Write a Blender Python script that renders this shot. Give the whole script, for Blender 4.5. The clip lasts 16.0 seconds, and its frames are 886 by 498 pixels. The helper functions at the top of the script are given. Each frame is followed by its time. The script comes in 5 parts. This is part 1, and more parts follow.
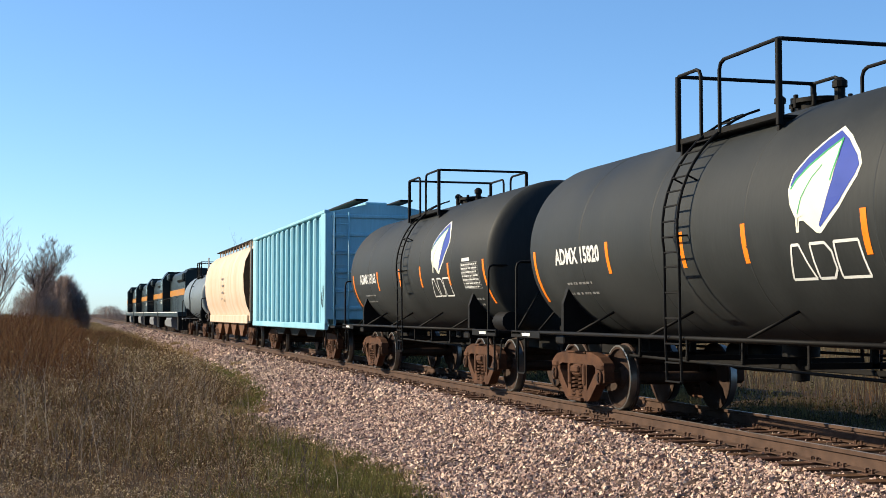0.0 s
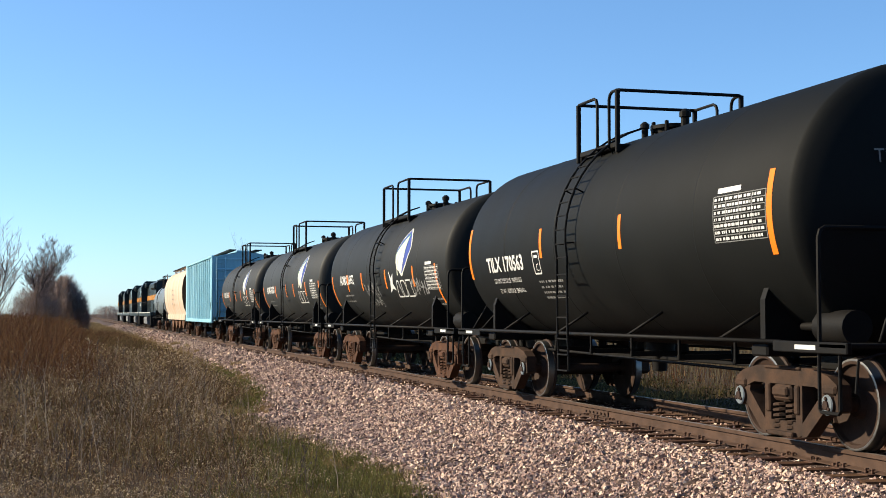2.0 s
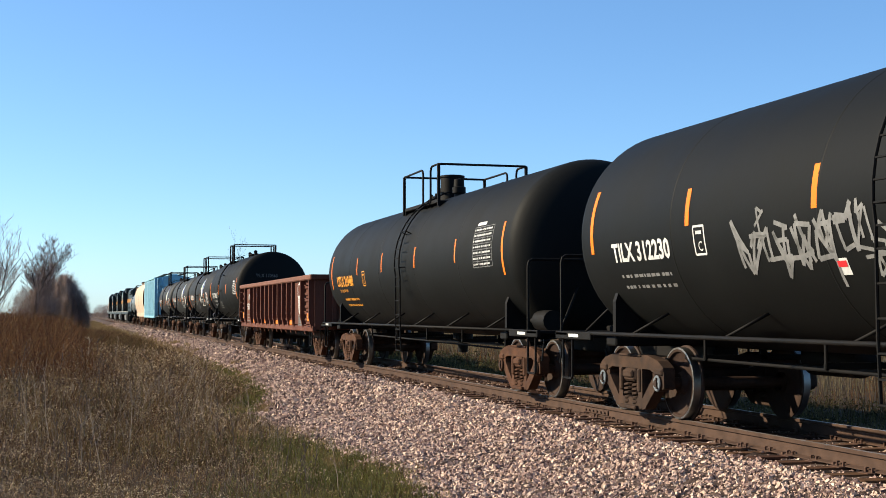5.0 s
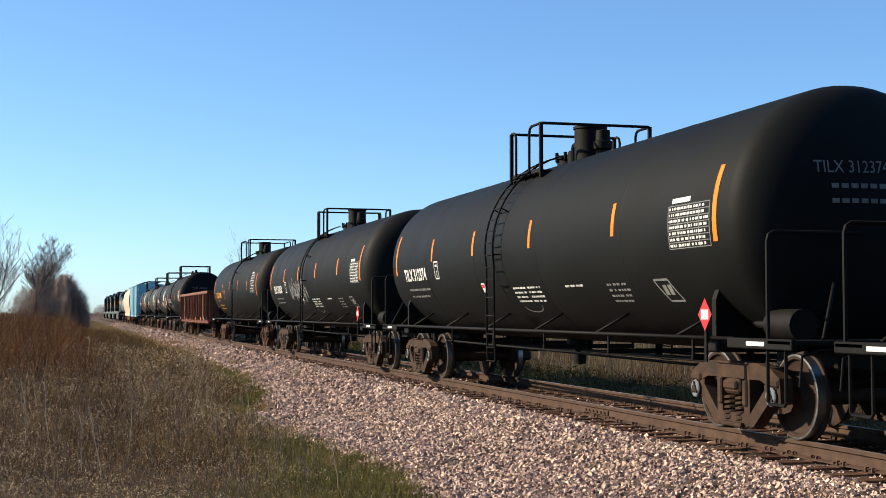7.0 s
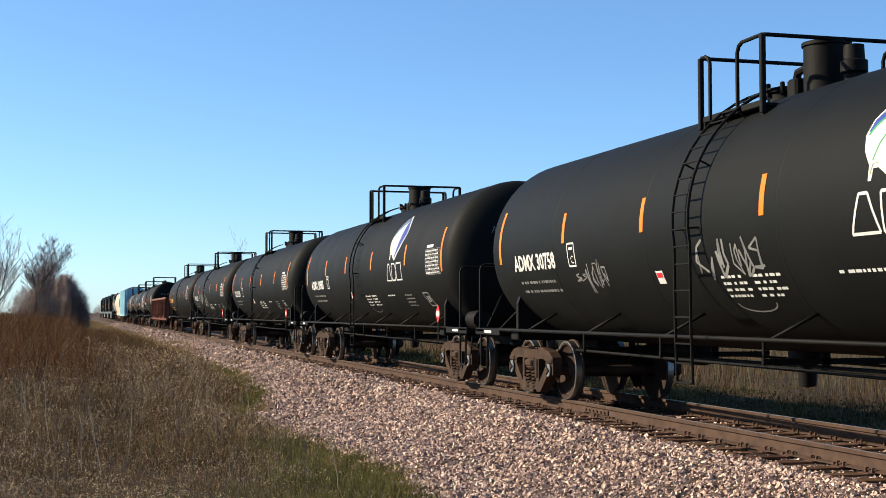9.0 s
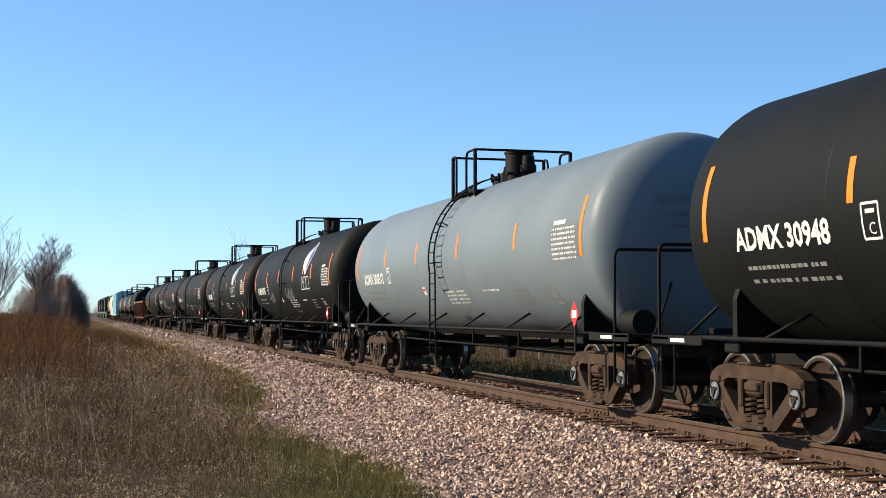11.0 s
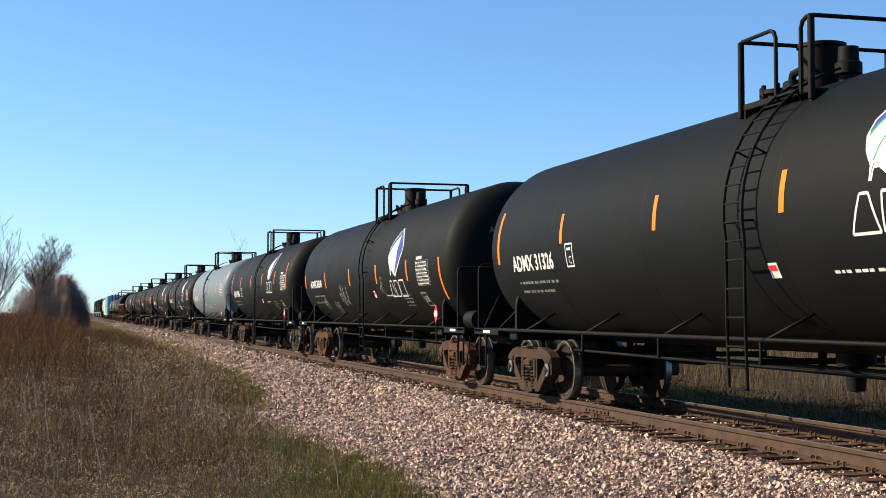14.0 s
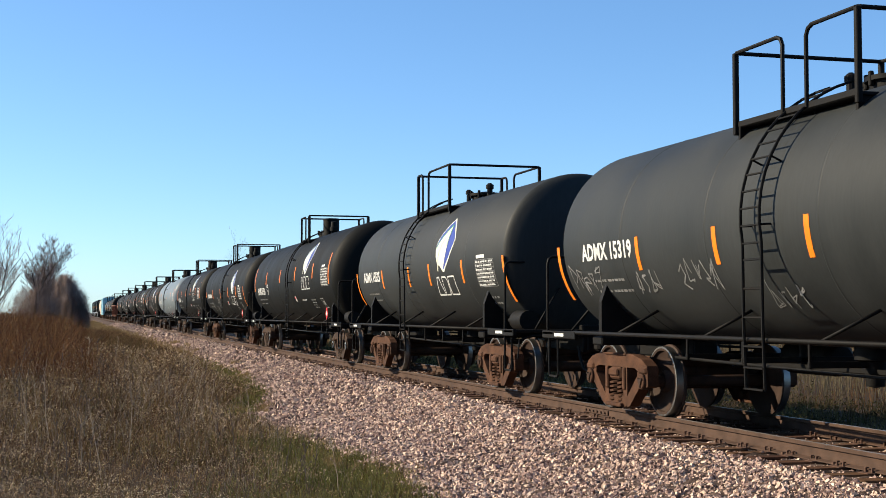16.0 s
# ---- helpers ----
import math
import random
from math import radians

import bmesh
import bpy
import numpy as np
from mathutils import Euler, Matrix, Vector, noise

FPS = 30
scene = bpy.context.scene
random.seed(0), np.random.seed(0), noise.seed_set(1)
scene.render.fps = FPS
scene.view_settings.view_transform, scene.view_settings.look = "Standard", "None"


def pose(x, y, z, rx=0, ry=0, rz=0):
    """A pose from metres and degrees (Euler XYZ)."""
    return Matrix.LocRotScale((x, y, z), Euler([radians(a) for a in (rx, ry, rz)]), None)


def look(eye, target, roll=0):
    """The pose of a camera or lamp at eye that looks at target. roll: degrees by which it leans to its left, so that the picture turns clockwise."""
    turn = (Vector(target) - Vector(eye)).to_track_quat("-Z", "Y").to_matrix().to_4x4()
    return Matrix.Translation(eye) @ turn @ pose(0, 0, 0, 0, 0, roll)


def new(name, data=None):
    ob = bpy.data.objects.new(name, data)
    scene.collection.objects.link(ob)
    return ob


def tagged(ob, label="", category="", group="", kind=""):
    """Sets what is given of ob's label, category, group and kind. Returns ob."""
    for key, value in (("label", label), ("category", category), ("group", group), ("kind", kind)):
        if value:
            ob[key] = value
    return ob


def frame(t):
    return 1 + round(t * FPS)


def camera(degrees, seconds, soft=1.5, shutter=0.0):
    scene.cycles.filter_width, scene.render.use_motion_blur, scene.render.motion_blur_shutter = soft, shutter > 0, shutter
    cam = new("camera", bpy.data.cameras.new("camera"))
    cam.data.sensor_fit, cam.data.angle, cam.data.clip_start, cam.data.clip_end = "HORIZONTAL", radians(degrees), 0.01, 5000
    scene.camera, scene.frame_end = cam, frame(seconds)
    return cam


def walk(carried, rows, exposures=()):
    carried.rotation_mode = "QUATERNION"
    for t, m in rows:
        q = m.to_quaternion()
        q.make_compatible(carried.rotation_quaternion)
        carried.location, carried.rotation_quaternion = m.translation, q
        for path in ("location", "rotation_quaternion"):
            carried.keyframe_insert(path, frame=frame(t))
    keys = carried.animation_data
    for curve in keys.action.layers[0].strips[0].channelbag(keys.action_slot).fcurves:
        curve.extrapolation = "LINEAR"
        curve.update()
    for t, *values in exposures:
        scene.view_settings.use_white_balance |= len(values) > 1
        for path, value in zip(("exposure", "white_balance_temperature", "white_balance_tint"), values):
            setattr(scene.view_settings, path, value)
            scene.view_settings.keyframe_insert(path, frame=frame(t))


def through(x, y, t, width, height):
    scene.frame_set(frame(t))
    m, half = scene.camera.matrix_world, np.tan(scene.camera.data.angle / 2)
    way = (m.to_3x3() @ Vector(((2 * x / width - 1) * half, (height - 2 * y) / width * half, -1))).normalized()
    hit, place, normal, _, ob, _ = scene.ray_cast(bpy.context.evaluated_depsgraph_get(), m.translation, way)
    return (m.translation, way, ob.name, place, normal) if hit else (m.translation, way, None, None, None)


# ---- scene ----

# ---------------------------------------------------------------- camera
EYE = (-8.27, 0.0, 1.352)
FOV = 36.3
cam = camera(FOV, 16.0, soft=0.9)
walk(cam, [(0.0, pose(*EYE, 92.74, 0, -15.5)), (3.0, pose(*EYE, 92.74, 0, -15.5)),
           (3.6, pose(*EYE, 92.69, 0, -15.5)), (16.0, pose(*EYE, 92.69, 0, -15.5))],
     exposures=[(0.0, 0.95), (16.0, 0.95)])

# ---------------------------------------------------------------- light
SUN_FROM = Vector((-0.80, 0.41, 0.45)).normalized()
SUN_ELEV = math.asin(SUN_FROM.z)
SUN_AZ = math.atan2(SUN_FROM.x, SUN_FROM.y)
world = bpy.data.worlds.new("sky")
scene.world = world
world.use_nodes = True
sky = world.node_tree.nodes.new("ShaderNodeTexSky")
sky.sky_type, sky.sun_disc = "NISHITA", False
sky.sun_elevation, sky.sun_rotation = SUN_ELEV, SUN_AZ % (2 * math.pi)
sky.air_density, sky.dust_density, sky.ozone_density = 0.75, 0.35, 2.4
clear = world.node_tree.nodes.new("ShaderNodeHueSaturation")
clear.inputs["Saturation"].default_value = 1.04
world.node_tree.links.new(sky.outputs[0], clear.inputs["Color"])
tint = world.node_tree.nodes.new("ShaderNodeMix")
tint.data_type, tint.blend_type = "RGBA", "MULTIPLY"
tint.inputs[0].default_value, tint.inputs[7].default_value = 1.0, (0.83, 0.995, 1.125, 1)
world.node_tree.links.new(clear.outputs[0], tint.inputs[6])
haze = world.node_tree.nodes.new("ShaderNodeMix")
haze.data_type = "RGBA"
haze.inputs[0].default_value, haze.inputs[7].default_value = 0.22, (0.85, 2.15, 3.9, 1)
world.node_tree.links.new(tint.outputs[2], haze.inputs[6])
world.node_tree.links.new(haze.outputs[2], world.node_tree.nodes["Background"].inputs[0])
world.node_tree.nodes["Background"].inputs[1].default_value = 0.097
sun = new("sun", bpy.data.lights.new("sun", "SUN"))
sun.data.energy, sun.data.angle, sun.data.color = 5.0, radians(0.53), (1.0, 0.865, 0.645)
sun.matrix_basis = look(SUN_FROM * 60, (0, 0, 0))


# ---------------------------------------------------------------- materials
def material(name, base, rough=0.6, metal=0.0, vary=0.25, scale=6.0, fine=60.0, bump=0.15, second=None, amount=0.5,
             island=0.0, obrandom=0.0, streak=False, spec=0.12, through=0.0):
    """Two scales of noise over a base colour, an optional second colour in patches, and a bump."""
    m = bpy.data.materials.new(name)
    m.use_nodes = True
    nt = m.node_tree
    b = nt.nodes["Principled BSDF"]
    b.inputs["Roughness"].default_value, b.inputs["Metallic"].default_value = rough, metal
    b.inputs["Specular IOR Level"].default_value = spec
    co = nt.nodes.new("ShaderNodeTexCoord")
    mp = nt.nodes.new("ShaderNodeMapping")
    if streak:
        mp.inputs["Scale"].default_value = (1.0, 1.0, 0.12)
    nt.links.new(co.outputs["Object"], mp.inputs[0])

    def tex(s, detail):
        n = nt.nodes.new("ShaderNodeTexNoise")
        n.inputs["Scale"].default_value, n.inputs["Detail"].default_value = s, detail
        nt.links.new(mp.outputs[0], n.inputs["Vector"])
        return n

    big, small = tex(scale, 5), tex(fine, 3)
    ramp = nt.nodes.new("ShaderNodeValToRGB")
    ramp.color_ramp.elements[0].position, ramp.color_ramp.elements[1].position = 0.32, 0.68
    two = second or tuple(min(1, c * (1 + vary)) for c in base)
    ramp.color_ramp.elements[0].color = (*[c * (1 - vary) for c in base], 1)
    ramp.color_ramp.elements[1].color = (*[base[i] * (1 - amount) + two[i] * amount for i in range(3)], 1)
    nt.links.new(big.outputs[0], ramp.inputs[0])
    hsv = nt.nodes.new("ShaderNodeHueSaturation")
    nt.links.new(ramp.outputs[0], hsv.inputs["Color"])
    rng = nt.nodes.new("ShaderNodeMapRange")
    rng.inputs["To Min"].default_value, rng.inputs["To Max"].default_value = 1 - vary, 1 + vary
    nt.links.new(small.outputs[0], rng.inputs["Value"])
    value = rng.outputs[0]
    for on, node, socket in ((island, "ShaderNodeNewGeometry", "Random Per Island"), (obrandom, "ShaderNodeObjectInfo", "Random")):
        if on:
            src = nt.nodes.new(node)
            r2 = nt.nodes.new("ShaderNodeMapRange")
            r2.inputs["To Min"].default_value, r2.inputs["To Max"].default_value = 1 - on, 1 + on
            nt.links.new(src.outputs[socket], r2.inputs["Value"])
            mul = nt.nodes.new("ShaderNodeMath")
            mul.operation = "MULTIPLY"
            nt.links.new(value, mul.inputs[0])
            nt.links.new(r2.outputs[0], mul.inputs[1])
            value = mul.outputs[0]
            r3 = nt.nodes.new("ShaderNodeMapRange")
            r3.inputs["To Min"].default_value, r3.inputs["To Max"].default_value = 0.5 - 0.03 * on, 0.5 + 0.03 * on
            nt.links.new(src.outputs[socket], r3.inputs["Value"])
            nt.links.new(r3.outputs[0], hsv.inputs["Hue"])
    nt.links.new(value, hsv.inputs["Value"])
    nt.links.new(hsv.outputs[0], b.inputs["Base Color"])
    rr = nt.nodes.new("ShaderNodeMapRange")
    rr.inputs["To Min"].default_value, rr.inputs["To Max"].default_value = max(0.03, rough - 0.12), min(1, rough + 0.12)
    nt.links.new(big.outputs[0], rr.inputs["Value"])
    nt.links.new(rr.outputs[0], b.inputs["Roughness"])
    if bump:
        bn = nt.nodes.new("ShaderNodeBump")
        bn.inputs["Strength"].default_value, bn.inputs["Distance"].default_value = bump, 0.01
        nt.links.new(small.outputs[0], bn.inputs["Height"])
        nt.links.new(bn.outputs[0], b.inputs["Normal"])
    if through:
        tl, mx = nt.nodes.new("ShaderNodeBsdfTranslucent"), nt.nodes.new("ShaderNodeMixShader")
        nt.links.new(hsv.outputs[0], tl.inputs["Color"])
        mx.inputs[0].default_value = through
        nt.links.new(b.outputs[0], mx.inputs[1])
        nt.links.new(tl.outputs[0], mx.inputs[2])
        nt.links.new(mx.outputs[0], nt.nodes["Material Output"].inputs["Surface"])
    return m


BLACK = material("black_tank_paint", (0.0054, 0.0060, 0.0058), 0.62, vary=0.18, scale=0.9, fine=25, bump=0.05, second=(0.0080, 0.0083, 0.0077), amount=0.4, spec=0.08)
GREYBLACK = material("faded_black_paint", (0.0188, 0.0214, 0.0218), 0.62, vary=0.26, scale=1.3, fine=25, bump=0.06, spec=0.15, second=(0.030, 0.0312, 0.0304), amount=0.5, streak=True)
WORNBLACK = material("worn_black_paint", (0.0090, 0.0101, 0.0099), 0.62, vary=0.24, scale=1.2, fine=25, bump=0.06, spec=0.12, second=(0.0145, 0.0150, 0.0142), amount=0.5, streak=True)
LIGHTGREY = material("grey_tank_paint", (0.128, 0.154, 0.172), 0.45, vary=0.10, scale=0.8, fine=25, bump=0.05)
FRAMEBLACK = material("dirty_black_steel", (0.0055, 0.0052, 0.0050), 0.65, vary=0.3, scale=3, fine=40, second=(0.011, 0.0092, 0.0078), amount=0.6, spec=0.10)
RUSTTRUCK = material("rusty_cast_steel", (0.058, 0.026, 0.014), 0.8, vary=0.35, scale=5, fine=50, second=(0.092, 0.043, 0.024), amount=0.6)
GREYTRUCK = material("dusty_cast_steel", (0.034, 0.022, 0.016), 0.8, vary=0.3, scale=5, fine=50, second=(0.070, 0.038, 0.023), amount=0.6)
WHEELM = material("brown_wheel_steel", (0.036, 0.021, 0.015), 0.7, vary=0.3, scale=7, fine=50)
TREAD = material("polished_tread_steel", (0.22, 0.21, 0.20), 0.4, metal=1.0, vary=0.1, scale=8, fine=80, bump=0.03)
CAPWHITE = material("pale_bearing_cap", (0.13, 0.15, 0.165), 0.5, vary=0.2, scale=20)
RAILSIDE = material("rusty_rail_steel", (0.056, 0.033, 0.023), 0.8, vary=0.22, scale=5, fine=60, second=(0.088, 0.052, 0.036), amount=0.6)
RAILTOP = material("worn_rail_head", (0.20, 0.165, 0.14), 0.5, metal=0.3, vary=0.15, scale=6)
TIEWOOD = material("weathered_tie_wood", (0.062, 0.029, 0.016), 0.9, vary=0.35, scale=5, fine=70, bump=0.5, second=(0.115, 0.055, 0.030), amount=0.6, obrandom=0.35)
SPIKE = material("rusty_spike_steel", (0.09, 0.05, 0.035), 0.8, vary=0.3, scale=20)
STONE = material("pink_quartzite_ballast", (0.41, 0.268, 0.212), 0.85, vary=0.22, scale=18, fine=120, bump=0.3, island=0.75, second=(0.54, 0.40, 0.33), amount=0.6)
# grit coloured far darker than the stones, as shade in the gaps between them
BED = material("shaded_ballast_grit", (0.06, 0.038, 0.029), 0.95, vary=0.45, scale=14, fine=60, bump=1.0, second=(0.13, 0.088, 0.07), amount=0.7)
SOIL = material("dry_grass_soil", (0.042, 0.024, 0.011), 0.95, vary=0.35, scale=0.35, fine=14, bump=0.8, second=(0.066, 0.040, 0.019), amount=0.7)
BLADE = material("green_grass_blade", (0.105, 0.118, 0.027), 0.75, vary=0.25, scale=0.9, fine=9, bump=0, island=0.6, second=(0.24, 0.19, 0.07), amount=0.7, through=0.2)
DRY = material("dry_brown_weed", (0.150, 0.078, 0.034), 0.8, vary=0.3, scale=0.7, fine=8, bump=0, island=0.7, second=(0.24, 0.145, 0.068), amount=0.6, through=0.12)
STRAW = material("tan_straw_grass", (0.28, 0.185, 0.085), 0.8, vary=0.25, scale=0.8, fine=8, bump=0, island=0.4, second=(0.36, 0.255, 0.13), amount=0.6, through=0.2)
OLIVE = material("olive_brown_weed", (0.110, 0.080, 0.028), 0.8, vary=0.3, scale=0.7, fine=8, bump=0, island=0.6, second=(0.19, 0.135, 0.055), amount=0.6, through=0.12)
FIELD = material("grey_tan_field_weed", (0.16, 0.118, 0.065), 0.85, vary=0.3, scale=0.6, fine=8, bump=0, island=0.5, second=(0.25, 0.195, 0.115), amount=0.6, through=0.35)
SEED = material("pale_seed_head", (0.33, 0.26, 0.19), 0.8, vary=0.2, scale=2, fine=9, bump=0, island=0.4)
REDBRUSH = material("reddish_brush_twigs", (0.160, 0.066, 0.028), 0.85, vary=0.3, scale=0.5, fine=8, bump=0, island=0.6, second=(0.21, 0.108, 0.050), amount=0.6, through=0.12)
BARK = material("grey_bare_bark", (0.10, 0.08, 0.07), 0.9, vary=0.3, scale=3, fine=20, bump=0.3)
TWIG = material("purple_brown_twigs", (0.28, 0.218, 0.195), 0.9, vary=0.3, scale=0.4, fine=5, bump=0, island=0.4, through=0.3)
PALETWIG = material("pale_grey_twigs", (0.36, 0.28, 0.23), 0.9, vary=0.25, scale=0.4, fine=5, bump=0, island=0.3)
LEAFLET = material("dry_weed_leaflets", (0.28, 0.170, 0.095), 0.8, vary=0.3, scale=1.1, fine=9, bump=0, island=0.95, second=(0.52, 0.40, 0.28), amount=0.6, through=0.15)
BRUSHLEAF = material("brown_brush_leaflets", (0.145, 0.074, 0.034), 0.85, vary=0.3, scale=0.6, fine=8, bump=0, island=0.8, second=(0.19, 0.118, 0.058), amount=0.6, through=0.12)
VERGELEAF = material("dark_verge_leaflets", (0.040, 0.038, 0.014), 0.85, vary=0.3, scale=0.8, fine=8, bump=0, island=0.6, second=(0.065, 0.058, 0.024), amount=0.6, through=0.35)
BLUE = material("pale_blue_car_paint", (0.185, 0.42, 0.52), 0.5, spec=0.3, vary=0.16, scale=0.9, fine=20, bump=0.05, second=(0.33, 0.55, 0.62), amount=0.5, streak=True)
CREAM = material("cream_hopper_paint", (0.56, 0.455, 0.355), 0.6, vary=0.10, scale=1.3, fine=20, bump=0.05, second=(0.40, 0.25, 0.15), amount=0.7, streak=True)
CREAMEND = material("rusty_hopper_end", (0.12, 0.06, 0.033), 0.8, vary=0.3, scale=3, fine=20)
GONRED = material("rusty_red_gondola_paint", (0.105, 0.034, 0.021), 0.75, vary=0.25, scale=1.6, fine=24, bump=0.15, second=(0.15, 0.062, 0.040), amount=0.7, streak=True)
GONPALE = material("scuffed_red_steel", (0.17, 0.078, 0.055), 0.75, vary=0.25, scale=3, fine=24)
LOCOGREEN = material("dark_blue_locomotive_paint", (0.013, 0.022, 0.025), 0.4, vary=0.15, scale=1.5, fine=20, bump=0.03)
LOCOYELLOW = material("orange_yellow_paint", (0.34, 0.145, 0.022), 0.5, vary=0.12, scale=1.5, fine=20, bump=0.03)
LOCOGREY = material("light_grey_fuel_tank", (0.15, 0.155, 0.16), 0.6, vary=0.2, scale=2)
GLASS = material("dark_cab_glass", (0.02, 0.025, 0.03), 0.08, vary=0.05, bump=0, spec=0.5)
ORANGE = material("orange_reflective_tape", (0.70, 0.172, 0.012), 0.45, vary=0.08, scale=5, fine=40, bump=0)
YELLOW = material("yellow_orange_lettering", (0.60, 0.25, 0.03), 0.5, vary=0.1, scale=5, bump=0)
WHITE = material("white_lettering", (0.52, 0.52, 0.50), 0.55, vary=0.12, scale=3, fine=30, bump=0)
DIM = material("worn_grey_lettering", (0.16, 0.16, 0.155), 0.6, vary=0.25, scale=3, fine=30, bump=0)
CHALK = material("pale_spray_paint", (0.17, 0.17, 0.165), 0.7, vary=0.3, scale=4, fine=20, bump=0)
LEAFBLUE = material("logo_blue_paint", (0.035, 0.055, 0.24), 0.5, vary=0.08, scale=4, bump=0)
LEAFGREEN = material("logo_green_paint", (0.04, 0.28, 0.10), 0.5, vary=0.08, scale=4, bump=0)
LEAFWHITE = material("logo_cream_paint", (0.55, 0.55, 0.46), 0.5, vary=0.08, scale=4, bump=0)
RED = material("red_placard_paint", (0.62, 0.03, 0.035), 0.5, vary=0.08, scale=4, bump=0)
POLEWOOD = material("weathered_pole_wood", (0.12, 0.10, 0.085), 0.9, vary=0.3, scale=4, fine=30, streak=True)


# ---------------------------------------------------------------- mesh builder
class Builder:
    """Collects verts and faces of one mesh; faces carry a material slot and a smooth flag."""

    def __init__(self):
        self.v, self.f, self.s, self.m = [], [], [], []

    def add(self, verts, faces, smooth=False, mat=0):
        n = len(self.v)
        self.v.extend(tuple(p) for p in verts)
        for q in faces:
            self.f.append(tuple(i + n for i in q))
            self.s.append(smooth)
            self.m.append(mat)
        return self

    def box(self, c, size, mat=0, bev=0.0, turn=None):
        hx, hy, hz = (d / 2 for d in size)
        b = min(bev, hx * 0.9, hy * 0.9, hz * 0.9)
        if b <= 0:
            vs = [(x, y, z) for x in (-hx, hx) for y in (-hy, hy) for z in (-hz, hz)]
            fs = [(0, 1, 3, 2), (4, 6, 7, 5), (0, 4, 5, 1), (2, 3, 7, 6), (0, 2, 6, 4), (1, 5, 7, 3)]
        else:
            vs, fs = chamfered(hx, hy, hz, b)
        if turn is not None:
            vs = [turn @ Vector(p) for p in vs]
        return self.add([(p[0] + c[0], p[1] + c[1], p[2] + c[2]) for p in vs], fs, False, mat)

    def tube(self, pts, r, n=8, mat=0, closed=False, caps=True):
        pts = [Vector(p) for p in pts]
        rings, k = [], len(pts)
        prev = None
        for i, p in enumerate(pts):
            a = pts[(i - 1) % k] if (i > 0 or closed) else p
            b = pts[(i + 1) % k] if (i < k - 1 or closed) else p
            d = (b - a).normalized()
            if prev is None:
                up = Vector((0, 0, 1)) if abs(d.z) < 0.9 else Vector((1, 0, 0))
                side = d.cross(up).normalized()
            else:
                side = (prev - d * prev.dot(d)).normalized()
            prev = side
            up = side.cross(d)
            rr = r[i] if isinstance(r, (list, tuple)) else r
            rings.append([p + (side * math.cos(t) + up * math.sin(t)) * rr for t in [2 * math.pi * j / n for j in range(n)]])
        vs = [q for ring in rings for q in ring]
        fs = []
        for i in range(k if closed else k - 1):
            o, w = i * n, ((i + 1) % k) * n
            fs += [(o + j, w + j, w + (j + 1) % n, o + (j + 1) % n) for j in range(n)]
        self.add(vs, fs, True, mat)
        if caps and not closed:
            self.add(rings[0], [tuple(range(n))], False, mat)
            self.add(rings[-1], [tuple(reversed(range(n)))], False, mat)
        return self

    def lathe(self, profile, c=(0, 0, 0), axis="y", n=32, mats=None, smooth=True, split=()):
        """profile: (along, radius) pairs, turned round the axis through c; split: indices with a hard edge."""
        def place(a, r, t):
            u, w = r * math.cos(t), r * math.sin(t)
            p = (u, a, w) if axis == "y" else ((a, u, w) if axis == "x" else (u, w, a))
            return (p[0] + c[0], p[1] + c[1], p[2] + c[2])
        for i in range(len(profile) - 1):
            (a0, r0), (a1, r1) = profile[i], profile[i + 1]
            vs = [place(a0, r0, 2 * math.pi * j / n) for j in range(n)] + [place(a1, r1, 2 * math.pi * j / n) for j in range(n)]
            fs = [(j, (j + 1) % n, n + (j + 1) % n, n + j) for j in range(n)]
            self.add(vs, fs, smooth, mats[i] if mats else 0)
        return self

    def prism(self, poly, a0, a1, axis="x", mat=0):
        """poly in the two other axes (for x: (y, z); for y: (x, z); for z: (x, y)), drawn out from a0 to a1."""
        def place(p, a):
            return (a, p[0], p[1]) if axis == "x" else ((p[0], a, p[1]) if axis == "y" else (p[0], p[1], a))
        n = len(poly)
        vs = [place(p, a0) for p in poly] + [place(p, a1) for p in poly]
        fs = [tuple(range(n)), tuple(reversed(range(n, 2 * n)))] + [(i, n + i, n + (i + 1) % n, (i + 1) % n) for i in range(n)]
        return self.add(vs, fs, False, mat)

    def mesh(self, name, mats):
        me = bpy.data.meshes.new(name)
        me.from_pydata(self.v, [], self.f)
        for m in mats if isinstance(mats, (list, tuple)) else [mats]:
            me.materials.append(m)
        me.polygons.foreach_set("use_smooth", self.s)
        me.polygons.foreach_set("material_index", self.m)
        bm = bmesh.new()
        bm.from_mesh(me)
        bmesh.ops.remove_doubles(bm, verts=bm.verts, dist=1e-5)
        bmesh.ops.recalc_face_normals(bm, faces=bm.faces)
        for e in bm.edges:
            if len(e.link_faces) == 2 and e.calc_face_angle(0) > 0.6:
                e.smooth = False
        bm.to_mesh(me)
        bm.free()
        return me


def chamfered(hx, hy, hz, b):
    bm = bmesh.new()
    bmesh.ops.create_cube(bm, size=1, matrix=Matrix.Diagonal((2 * hx, 2 * hy, 2 * hz, 1)))
    bmesh.ops.bevel(bm, geom=list(bm.edges), offset=b, segments=1, affect="EDGES")
    bm.verts.index_update()
    out = [v.co.copy() for v in bm.verts], [tuple(v.index for v in f.verts) for f in bm.faces]
    bm.free()
    return out


def part(name, builder, mats, parent, label="", at=None):
    ob = new(name, builder if isinstance(builder, bpy.types.Mesh) else builder.mesh(name, mats))
    ob.parent = parent
    if at is not None:
        ob.matrix_basis = at
    return tagged(ob, label)


